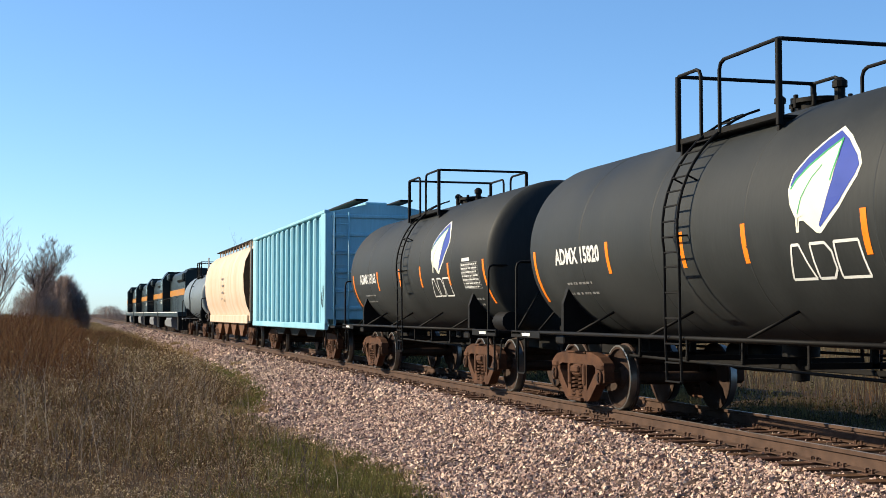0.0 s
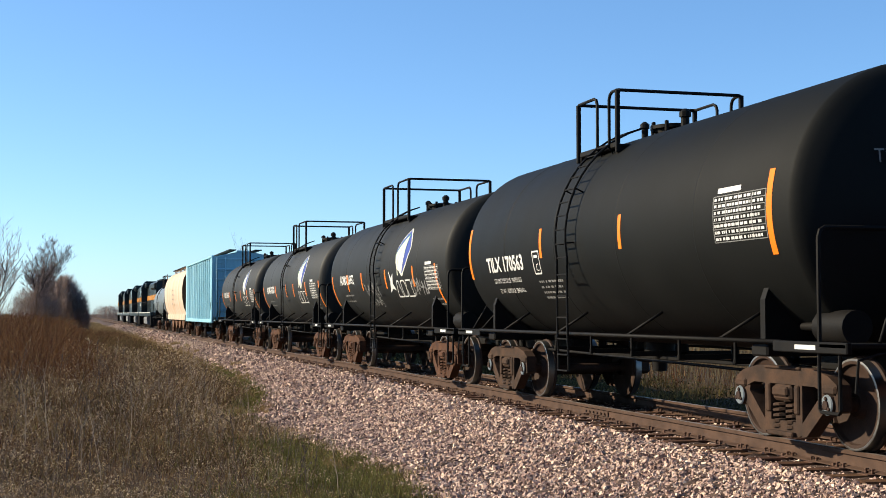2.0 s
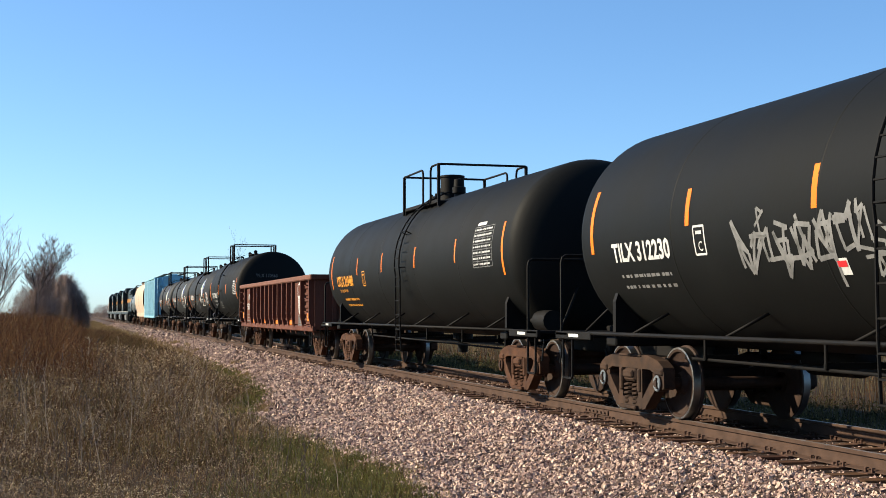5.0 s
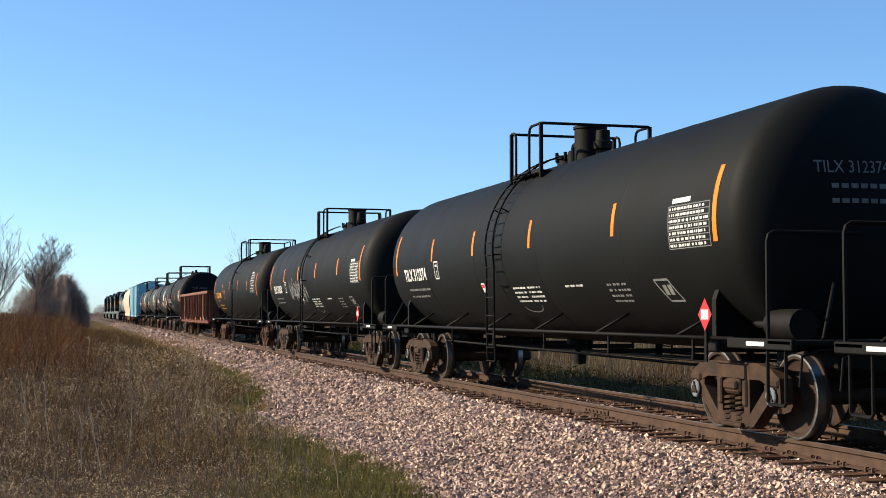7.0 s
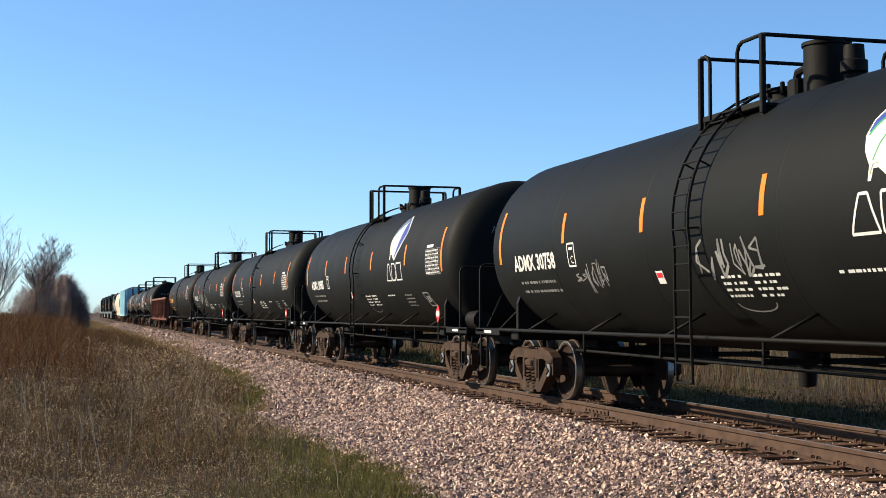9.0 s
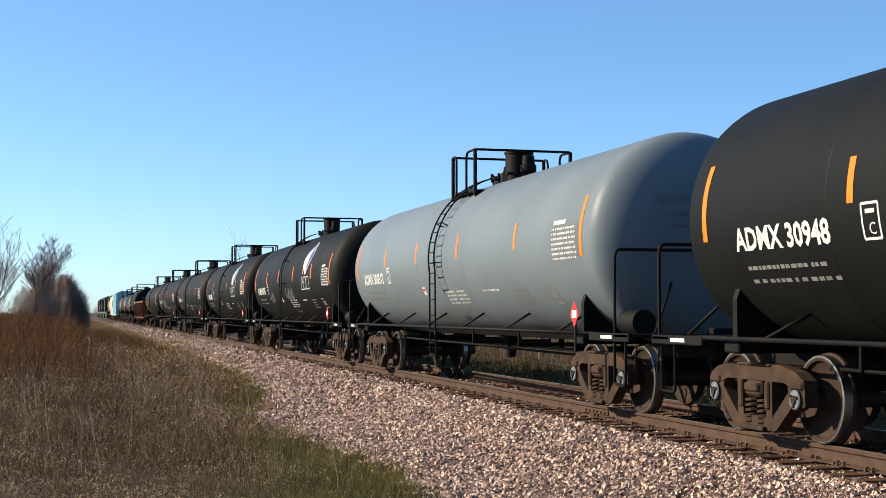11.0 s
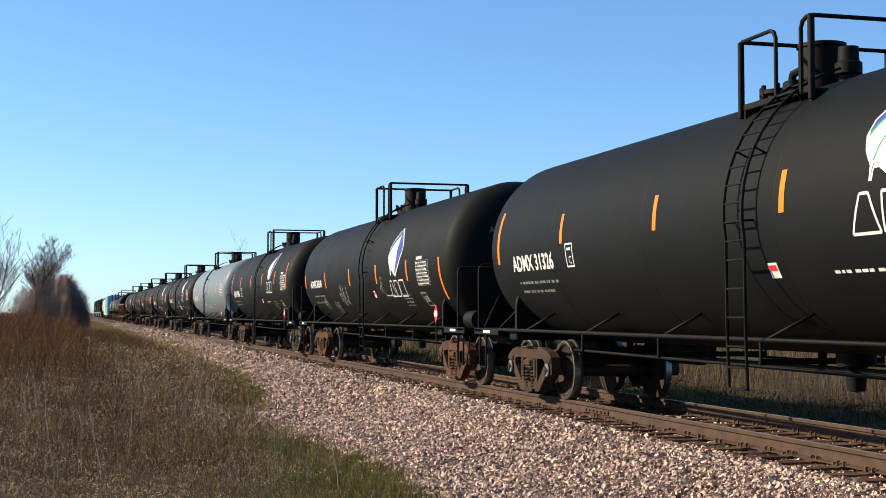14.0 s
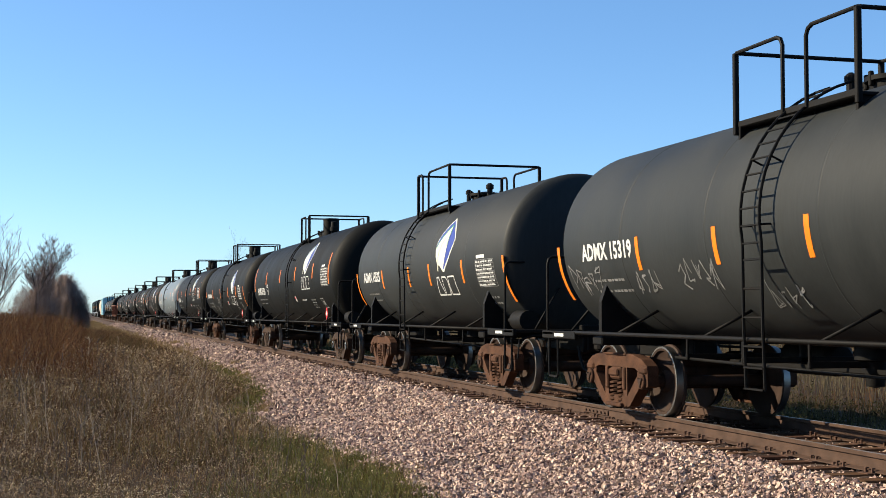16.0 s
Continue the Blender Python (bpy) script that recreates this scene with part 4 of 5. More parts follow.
    for sx in (-1, 1):
        b = Builder()
        b.box((sx * 0.68, dome_y, pl), (0.52, 2 * hl, 0.04), 0, 0.008)
        b.box((sx * 0.93, dome_y, pl + 0.02), (0.03, 2 * hl, 0.07), 0, 0.006)
        for sy in (-1, 1):
            b.box((sx * 0.74, dome_y + sy * (hl - 0.05), pl - 0.12), (0.40, 0.05, 0.22), 0, 0.006)
        part("top_platform", b, FRAMEBLACK, car)
    zt = pl + rise
    for s in (-1, 1):
        y = dome_y + s * hl
        bend = max(0.3, min(abs(y - inner[0]), abs(y - inner[1]))) if bends is None else bends[0 if s > 0 else 1]
        pts = [(-hw, y - s * bend, pl), (-hw, y - s * bend, zt - 0.10), (-hw, y - s * (bend - 0.04), zt - 0.03), (-hw, y - s * (bend - 0.12), zt), (-hw, y - 0.03 * s, zt), (-hw + 0.03, y, zt),
               (hw - 0.03, y, zt), (hw, y - 0.03 * s, zt), (hw, y - s * (bend - 0.12), zt), (hw, y - s * (bend - 0.04), zt - 0.03), (hw, y - s * bend, zt - 0.10), (hw, y - s * bend, pl)]
        b = Builder().tube(pts, 0.024, 8)
        for x in (-hw, hw):
            b.box((x, y, (pl - 0.1 + zt) / 2), (0.06, 0.06, zt - pl + 0.1), 0, 0.008)
        part("safety_railing", b, FRAMEBLACK, car)
    if big:
        mid = dome_y + (0.85 if hl > 1 else (-0.5 if bends and bends[0] < 0.5 else 0.62))
        b = Builder().lathe([(top - 0.1, 0.26), (top + 0.50, 0.26), (top + 0.51, 0.28), (top + 0.55, 0.28), (top + 0.56, 0.24), (top + 0.57, 0.0)], (0.0, mid, 0), "z", 28)
        part("protective_housing", b, FRAMEBLACK, car, "black cylindrical fittings housing")
        b = Builder().lathe([(top - 0.1, 0.11), (top + 0.10, 0.11), (top + 0.12, 0.15), (top + 0.24, 0.15), (top + 0.26, 0.12), (top + 0.42, 0.11), (top + 0.44, 0.0)], (0.0, mid - 0.55, 0), "z", 16)
        part("relief_valve", b, FRAMEBLACK, car)
        b = Builder().lathe([(top - 0.1, 0.25), (top + 0.08, 0.25), (top + 0.10, 0.29), (top + 0.15, 0.29), (top + 0.18, 0.12), (top + 0.20, 0.0)], (0, mid + 0.85, 0), "z", 20)
        b.box((-0.05, mid + 0.45, top + 0.08), (0.30, 0.22, 0.26), 0, 0.03)
        b.tube([(-0.12, mid + 0.2, top + 0.30), (-0.12, mid + 0.42, top + 0.28), (-0.12, mid + 0.5, top + 0.1)], 0.05, 8)
        man = part("manway", b, FRAMEBLACK, car, "black bolted manway")
        for k in range(8):
            t = 2 * math.pi * k / 8
            part("bolt", BOLT, None, man, at=pose(0.27 * math.cos(t), mid + 0.85 + 0.27 * math.sin(t), top + 0.13))
    else:
        my = dome_y - 0.35
        b = Builder().lathe([(top - 0.1, 0.30), (top + 0.07, 0.30), (top + 0.08, 0.35), (top + 0.13, 0.35), (top + 0.16, 0.16), (top + 0.18, 0)], (0.1, my, 0), "z", 20)
        man = part("manway", b, FRAMEBLACK, car, "black bolted manway")
        for k in range(8):
            t = 2 * math.pi * k / 8
            part("bolt", BOLT, None, man, at=pose(0.1 + 0.33 * math.cos(t), my + 0.33 * math.sin(t), top + 0.10))
        for dx, dy, r, h in ((-0.12, 0.55, 0.05, 0.26), (0.15, 0.62, 0.07, 0.20), (0.0, -0.55, 0.06, 0.30)):
            part("relief_valve", Builder().lathe([(top - 0.1, r), (top + h * 0.6, r), (top + h * 0.62, r * 1.4), (top + h * 0.85, r * 1.4), (top + h, r * 0.5), (top + h, 0.0)], (dx, my + dy, 0), "z", 10), FRAMEBLACK, car)
    # underside: outlet, brake gear, reservoir
    bot = zc - R
    part("bottom_outlet", Builder().lathe([(bot + 0.1, 0.22), (bot - 0.12, 0.22), (bot - 0.14, 0.12), (bot - 0.40, 0.10), (bot - 0.42, 0.0)], (0, dome_y, 0), "z", 16), FRAMEBLACK, car)
    b = Builder().box((0, 0, 0.72), (0.10, 2 * truck - 2.6, 0.06), 0, 0.01)
    for x in (-0.75, 0.75):
        b.tube([(x, -truck + 1.0, 0.70), (x, truck - 1.0, 0.78)], 0.02, 6)
    for k in range(5):
        y = -truck + 1.6 + (2 * truck - 3.2) * k / 4
        b.box((0, y, 0.80), (1.6, 0.05, 0.07), 0, 0.01)
        b.box((0.0, y, bot + 0.02 - 0.06), (0.10, 0.05, 0.34), 0, 0.01)
        for x in (-0.78, 0.78):
            b.box((x, y, 0.90), (0.03, 0.04, 0.28), 0, 0.006)
    b.tube([(0.95, -half_car + 1.2, 0.86), (0.95, half_car - 1.2, 0.86)], 0.022, 6)
    part("brake_rigging", b, FRAMEBLACK, car)
    part("brake_reservoir", Builder().lathe([(-0.62, 0.0), (-0.58, 0.15), (-0.5, 0.21), (0.5, 0.21), (0.58, 0.15), (0.62, 0.0)], (0.55, truck - 2.4, 0.80), "y", 18), FRAMEBLACK, car)
    part("brake_cylinder", Builder().lathe([(-0.30, 0.0), (-0.30, 0.17), (0.25, 0.17), (0.30, 0.05), (0.7, 0.04), (0.7, 0.0)], (-0.95, -half_car + 1.25, 1.22), "y", 16), FRAMEBLACK, car)
    return car


BIG_R, BIG_Z, OLD_R, OLD_Z = 1.48, 2.38, 1.36, 2.33
BIG_HALF, OLD_HALF = 9.32, 6.86


def mark(car, R, zc, text, u, h, size, mat, width=1.0):
    """A car's reporting mark and number."""
    lettering(text, size, mat, car, R, zc, u, h, bold=0.01, width=width)


def small_frame(car, R, zc, u, h, w, t, mat):
    o = [(u - w / 2, h - t / 2), (u + w / 2, h - t / 2), (u + w / 2, h + t / 2), (u - w / 2, h + t / 2), (u - w / 2, h - t / 2)]
    decal("label_frame", ribbon(o, 0.025) + [rect(u, h + t * 0.28, w * 0.55, t * 0.12)], mat, car, R, zc, label="small framed label")
    lettering("C", t * 0.5, mat, car, R, zc, u - w * 0.16, h - t * 0.38)


def data_panel(car, R, zc, u, h, w, t, seed):
    rng = random.Random(seed)
    lines = [rect(u, h + t / 2 - t * k / 7, w, 0.010) for k in range(8)] + [rect(u - w / 2 + w * k / 4, h, 0.016, t) for k in range(5)]
    tagged(decal("data_panel", lines, DIM, car, R, zc, 0.004, "pale ruled data panel"), kind="stuff")
    shapes = []
    for i in range(7):
        x = u - w / 2 + 0.03
        while x < u + w / 2 - 0.10:
            l = rng.uniform(0.02, 0.08)
            shapes.append(rect(x + l / 2, h + t / 2 - t * (i + 0.5) / 7, l, 0.030))
            x += l + rng.choice((0.015, 0.02, 0.04))
    tagged(decal("panel_print", shapes, WHITE, car, R, zc, 0.006, "pale rows of print"), kind="stuff")
    decal("panel_heading", [rect(u - w * 0.2, h + t / 2 + 0.06, w * 0.45, 0.06)], WHITE, car, R, zc, 0.004)


def head_print(name, bm, mat, car, R, zc, half_tank, label=""):
    """Lays flat (x, z) shapes on the rear dished head."""
    depth = R * 0.40
    cyl = half_tank - depth
    for k in range(-15, 16):
        for co, no in (((k * 0.1, 0, 0), (1, 0, 0)), ((0, k * 0.1, 0), (0, 1, 0))):
            bmesh.ops.bisect_plane(bm, geom=list(bm.verts) + list(bm.edges) + list(bm.faces), plane_co=co, plane_no=no)
    for v in bm.verts:
        r = min(0.999, math.hypot(v.co.x, v.co.y) / R)
        v.co = (v.co.x, -cyl - depth * math.cos(math.asin(r ** (1 / 0.92))) - (0.012 if half_tank > 7 else 0.03), zc + v.co.y)
    me = bpy.data.meshes.new(name)
    bm.to_mesh(me)
    bm.free()
    me.materials.append(mat)
    return part(name, me, None, car, label)


def head_lettering(text, size, mat, car, R, zc, half_tank, x, z, width=0.85):
    cu = bpy.data.curves.new("lettering", "FONT")
    cu.body, cu.size, cu.resolution_u = text, size, 2
    tmp = bpy.data.objects.new("lettering", cu)
    scene.collection.objects.link(tmp)
    me = bpy.data.meshes.new_from_object(tmp)
    bpy.data.objects.remove(tmp)
    bm = bmesh.new()
    bm.from_mesh(me)
    for v in bm.verts:
        v.co = (x + v.co.x * width, z + v.co.y, 0)
    return head_print("lettering", bm, mat, car, R, zc, half_tank)


def head_bars(shapes, mat, car, R, zc, half_tank, label=""):
    bm = bmesh.new()
    for p in shapes:
        bm.faces.new([bm.verts.new((u, h, 0)) for u, h in p])
    return tagged(head_print("head_print", bm, mat, car, R, zc, half_tank, label), kind="stuff")


def placard(car, x, y, z):
    b = Builder().box((x, y, z - 0.25), (0.02, 0.05, 0.55), 0)
    part("placard_post", b, FRAMEBLACK, car)
    d = 0.165
    dia = lambda k, o: [(-y + a * k, z + c * k) for a, c in ((-d, 0), (0, -d * 1.1), (d, 0), (0, d * 1.1))]
    decal("placard", [dia(1.0, 0)], RED, car, None, x - 0.012, 0.003, "red and white hazard placard")
    decal("placard_band", [rect(-y, z, 0.18, 0.11)], WHITE, car, None, x - 0.012, 0.006, "white band")


STRIPES_A = (-7.38, -4.48, -1.75, 1.25, 4.55, 7.43)
STRIPES_B = (-7.4, -4.5, -1.3, 1.72, 4.91, 7.42)
STRIPES_LOW = (-7.15, -4.42, -1.15, 1.90, 4.81, 7.6)
STRIPES_OLD = (-5.45, -2.75, -0.6, 1.2, 3.3, 5.55)


def dress_big(car, text, logo, seed, mat, graffiti, stripes, low):
    R, zc = BIG_R, BIG_Z
    if low:
        stripe(car, R, zc, stripes[0] - 0.4, -0.32, 0.05)
        stripe(car, R, zc, stripes[-1] - 0.2, -0.81, 0.03)
    else:
        for u in (stripes[0], stripes[-1]):
            stripe(car, R, zc, u, -0.25, 0.61)
    for u in stripes[1:-1]:
        stripe(car, R, zc, u, -0.37 if low else -0.04, 0.06 if low else 0.39)
    mark(car, R, zc, text, -6.72, -0.32 if low else -0.38, 0.27 if low else 0.33, mat, 1.12 if low else 0.98)
    if not low:
        small_frame(car, R, zc, -4.2, -0.22, 0.26, 0.32, mat)
    text_bars(2, -6.6, -0.58, car, R, zc, DIM, seed, 0.06, 0.2 if low else 0.15, 1.7)
    data_panel(car, R, zc, 6.1 if low else 6.78, -0.24 if low else -0.04, 0.98 if low else 1.06, 0.5, seed)
    early = stripes is STRIPES_A
    if early:
        text_bars(4, 0.08, -0.66, car, R, zc, WHITE, seed + 1, 0.045, 0.08, 0.55)
        text_bars(4, 0.78, -0.66, car, R, zc, WHITE, seed + 4, 0.045, 0.08, 0.55)
        arc = [(0.55 + 0.42 * math.cos(a), -1.0 + 0.12 * math.sin(a)) for a in [math.pi + math.pi * k / 8 for k in range(9)]]
        decal("painted_arc", ribbon(arc, 0.02), DIM, car, R, zc, label="thin painted arc")
    text_bars(1, 2.45, -0.67, car, R, zc, WHITE, seed + 2, 0.045, 0.11, 0.8)
    text_bars(4, 4.0, -0.68, car, R, zc, DIM, seed + 3, 0.045, 0.085, 0.7)
    o = [(5.72, -0.95), (6.10, -0.95), (5.92, -0.65), (5.52, -0.65), (5.72, -0.95)]
    decal("corner_frame", ribbon(o, 0.03) + [rect(5.75, -0.79, 0.1, 0.14), rect(5.89, -0.79, 0.1, 0.14)], DIM, car, R, zc, label="thin painted frame")
    at_u = -1.45 if early else 1.35
    decal("warning_label", [rect(at_u, -0.62, 0.19, 0.17)], WHITE, car, R, zc, 0.004, "small white and red label")
    decal("warning_label_red", [rect(at_u, -0.59, 0.15, 0.06)], RED, car, R, zc, 0.008)
    placard(car, -1.45, -7.15, 1.33)
    head_lettering(text, 0.19, DIM, car, R, zc, 8.3, -0.72, 0.45)
    head_bars([rect(-0.5 + 0.11 * k, 0.47 - 0.16 * r, 0.08, 0.05) for r in (1, 2) for k in range(7 + r)], DIM, car, R, zc, 8.3, "worn rows of small print")
    if logo:
        leaf_logo(car, R, zc, *((3.8, -0.24, -0.70) if low else ((3.6 if early else 3.68), 0.11, -0.33)))
    for g in graffiti:
        scribble(*g[:5], car, R, zc, CHALK, *g[5:])


def dress_old(car, text, logo, seed, graffiti, R, zc, stripes, mark_u):
    for u in (stripes[0], stripes[-1]):
        stripe(car, R, zc, u, -0.85, -0.03)
    for u in stripes[1:-1]:
        stripe(car, R, zc, u, -0.45, -0.02)
    mark(car, R, zc, text, mark_u, -0.26, 0.31, WHITE, 0.97)
    text_bars(2, mark_u + 0.25, -0.56, car, R, zc, DIM, seed, 0.05, 0.16, 1.1)
    data_panel(car, R, zc, 4.7, -0.30, 1.05, 0.48, seed)
    text_bars(2, 4.2, -0.75, car, R, zc, DIM, seed + 2, 0.06, 0.12, 0.8)
    if logo is not None:
        leaf_logo(car, R, zc, logo, -0.20, -0.66)
    for g in graffiti:
        scribble(*g[:5], car, R, zc, CHALK, *g[5:])


# ---------------------------------------------------------------- gondola
def gondola():
    car = thing("gondola_car", "rusty red ribbed steel gondola with open top", "gondola car", "cars of the freight train")
    hl, hw, z0, z1 = 8.2, 1.55, 0.86, 2.37
    part("floor_plate", Builder().box((0, 0, 0.95), (2.9, 16.2, 0.08)), GONRED, car)
    part("centre_sill", Builder().box((0, 0, 0.72), (0.4, 16.2, 0.42), 0, 0.02), FRAMEBLACK, car)
    ribs = [-8.05, -6.6] + [-4.95 + 0.99 * k for k in range(11)] + [6.6, 8.05]
    for sx in (-1, 1):
        b = Builder().box((sx * (hw - 0.10), 0, (z0 + z1) / 2), (0.02, 2 * hl, z1 - z0))
        part("side_sheet", b, GONRED, car)
        part("top_chord", Builder().box((sx * (hw - 0.04), 0, z1), (0.20, 2 * hl + 0.1, 0.15), 0, 0.03), GONPALE, car, "scuffed pale red top rail")
        part("bottom_chord", Builder().box((sx * (hw - 0.08), 0, z0 + 0.02), (0.12, 2 * hl, 0.16), 0, 0.02), GONRED, car)
        for y in ribs:
            b = Builder().prism([(sx * (hw - 0.09), z0 - 0.16), (sx * (hw + 0.0), z0 + 0.08), (sx * (hw + 0.07), z0 + 0.35), (sx * (hw + 0.07), z1 - 0.08), (sx * (hw - 0.09), z1 - 0.08)], y - 0.055, y + 0.055, "y")
            part("side_rib", b, GONRED, car)
        for i, (ya, yb) in enumerate(zip(ribs, ribs[1:])):
            if i in (1, len(ribs) - 3):  # plain panels that carry the marks
                part("side_panel", Builder().box((sx * (hw - 0.06), (ya + yb) / 2, (z0 + z1) / 2 + 0.02), (0.06, yb - ya - 0.11, z1 - z0 - 0.22), 0, 0.01), GONRED, car)
                continue
            b = Builder()
            for k in range(7):
                z = z0 + 0.28 + k * 0.19
                b.prism([(sx * (hw - 0.09), z - 0.06), (sx * (hw - 0.05), z - 0.025), (sx * (hw - 0.05), z + 0.025), (sx * (hw - 0.09), z + 0.06)], ya + 0.1, yb - 0.1, "y")
            part("side_corrugation", b, GONRED, car)
        for s in (-1, 1):
            for z in (1.0, 1.38, 1.76, 2.14):
                x = sx * (hw + 0.02)
                yy = s * 7.55
                part("grab_iron", Builder().tube([(x - sx * 0.1, yy - 0.2, z), (x + sx * 0.05, yy - 0.2, z), (x + sx * 0.05, yy + 0.2, z), (x - sx * 0.1, yy + 0.2, z)], 0.014, 5), GONRED, car)
    for s in (-1, 1):
        b = Builder().box((0, s * (hl - 0.03), (z0 + z1) / 2), (2 * hw - 0.2, 0.05, z1 - z0))
        part("end_wall", b, GONRED, car)
        part("end_chord", Builder().box((0, s * hl, z1), (2 * hw + 0.1, 0.16, 0.15), 0, 0.02), GONRED, car)
        for x in (-0.9, 0, 0.9):
            part("end_rib", Builder().box((x, s * (hl + 0.03), (z0 + z1) / 2), (0.12, 0.1, z1 - z0), 0, 0.02), GONRED, car)
        part("end_platform", Builder().box((0, s * (hl + 0.25), 1.0), (2.6, 0.4, 0.06), 0, 0.01), FRAMEBLACK, car)
        bogie(car, s * 6.6, "rust")
        coupler(car, 8.75, s)
        stirrup(car, -1.5, s * 7.8, 0.8, 0.4)
        part("body_bolster", Builder().box((0, s * 6.6, 0.88), (2.8, 0.4, 0.14), 0, 0.02), FRAMEBLACK, car)
    x = -hw + 0.029
    for u in (-7.5, 7.5):
        decal("reflective_patch", [rect(u, 1.22 if u > 0 else 1.25, 0.34, 0.24)], ORANGE, car, None, x - 0.010, 0.004, "orange reflective patch")
    for k, u in enumerate((-4.3, -1.3, 1.4, 4.35)):
        decal("reflective_patch", [rect(u, 1.04, 0.46, 0.13)], ORANGE, car, None, x - 0.010, 0.004, "orange reflective patch")
    shield = [(-0.36, 2.2), (-0.42, 2.02), (-0.34, 1.6), (-0.2, 1.36), (0, 1.26), (0.2, 1.36), (0.34, 1.6), (0.42, 2.02), (0.36, 2.2), (0.15, 2.26), (-0.15, 2.26)]
    decal("shield_emblem", [[(6.0 + a, b) for a, b in shield]], WHITE, car, None, x, 0.003, "worn white shield emblem")
    decal("shield_field", [[(6.0 - 0.33, 1.86), (6.0 + 0.33, 1.86), (6.0 + 0.33, 2.18), (6.0 - 0.33, 2.18)]], GONRED, car, None, x, 0.006)
    for k in range(5):
        decal("shield_bar", [rect(6.0 + k * 0.15 - 0.3, 1.6, 0.05, 0.36)], GONRED, car, None, x, 0.006)
    o = [(5.7, 0.98), (6.3, 0.98), (6.3, 1.26), (5.7, 1.26), (5.7, 0.98)]
    decal("label_frame", ribbon(o, 0.04) + [rect(5.87, 1.12, 0.2, 0.2), rect(6.13, 1.12, 0.2, 0.2)], DIM, car, None, x, 0.003)
    lettering("MP", 0.36, WHITE, car, None, x, -6.02, 1.83, bold=0.008, width=0.95)
    lettering("951083", 0.35, WHITE, car, None, x, -6.32, 1.46, bold=0.008, width=0.95)
    text_bars(3, -6.3, 1.28, car, None, x, DIM, 5, 0.05, 0.12, 0.9)
    return car


# ---------------------------------------------------------------- covered hoppers
def box_hopper():
    car = thing("covered_hopper_car", "pale blue ribbed covered hopper car", "hopper car", "cars of the freight train")
    hl, hw, z0, z1 = 7.35, 1.56, 1.0, 4.10
    b = Builder()
    for s in (-1, 1):
        b.box((s * (hw - 0.26), 0, (z0 + z1) / 2), (0.03, 2 * hl, z1 - z0))
    part("side_sheet", b, BLUE, car, "pale blue side sheet")
    n = 14
    for s in (-1, 1):
        for k in range(n):
            y = -hl + 0.75 + (2 * hl - 1.5) * k / (n - 1)
            part("side_rib", Builder().box((s * (hw - 0.11), y, (z0 + z1) / 2), (0.28, 0.30, z1 - z0 - 0.1), 0, 0.05), BLUE, car)
        part("corner_panel", Builder().box((s * (hw - 0.02), -hl + 0.3, (z0 + z1) / 2), (0.1, 0.6, z1 - z0), 0, 0.02), BLUE, car)
        part("corner_panel", Builder().box((s * (hw - 0.02), hl - 0.3, (z0 + z1) / 2), (0.1, 0.6, z1 - z0), 0, 0.02), BLUE, car)
        part("side_sill", Builder().box((s * (hw - 0.02), 0, z0), (0.12, 2 * hl, 0.18), 0, 0.02), BLUE, car)
        part("roof_edge", Builder().box((s * (hw - 0.02), 0, z1 + 0.02), (0.14, 2 * hl, 0.10), 0, 0.02), BLUE, car)
    part("roof", Builder().prism([(-hw, z1), (hw, z1), (0.5, z1 + 0.22), (-0.5, z1 + 0.22)], -hl, hl, "y"), BLUE, car)
    for sx in (-0.62, 0.62):
        part("roof_walk", Builder().box((sx, 0, z1 + 0.34), (0.36, 2 * hl + 0.5, 0.05), 0, 0.01), FRAMEBLACK, car)
    part("hatch_row", Builder().box((0, 0, z1 + 0.30), (0.62, 2 * hl - 1.5, 0.12), 0, 0.03), BLUE, car)
    for s in (-1, 1):
        b = Builder().box((0, s * (hl - 0.03), (z0 + z1) / 2 + 0.1), (2 * hw - 0.1, 0.06, z1 - z0 - 0.2))
        part("end_wall", b, BLUE, car)
        for k in range(6):
            part("end_ledge", Builder().box((0, s * (hl + 0.02), z0 + 0.5 + 0.5 * k), (2 * hw - 0.3, 0.06, 0.10), 0, 0.02), BLUE, car)
        part("end_platform", Builder().box((0, s * (hl + 0.35), 1.0), (2.9, 0.7, 0.06), 0, 0.01), FRAMEBLACK, car)
        for x in (-1.35, -0.95):
            part("end_ladder", Builder().tube([(x, s * (hl + 0.10), 1.0), (x, s * (hl + 0.10), z1)], 0.02, 6), BLUE, car)
        for k in range(8):
            part("ladder_rung", Builder().tube([(-1.35, s * (hl + 0.10), 1.2 + 0.37 * k), (-0.95, s * (hl + 0.10), 1.2 + 0.37 * k)], 0.014, 5), BLUE, car)
        bogie(car, s * 5.55, "rust")
        coupler(car, 8.3, s)
        stirrup(car, -1.5, s * 6.9, 0.9, 0.4)
    for y in (-3.0, 0, 3.0):
        part("hopper_chute", Builder().prism([(-1.3 + y, 1.0), (1.3 + y, 1.0), (0.6 + y, 0.66), (-0.6 + y, 0.66)], -1.2, 1.2, "x"), FRAMEBLACK, car)
    part("centre_sill", Builder().box((0, 0, 0.86), (0.4, 15.4, 0.34), 0, 0.02), FRAMEBLACK, car)
    scribble(6.75, 1.85, 0.45, 0.7, 2, car, None, -hw - 0.03, FRAMEBLACK, 3, 0.05)
    return car


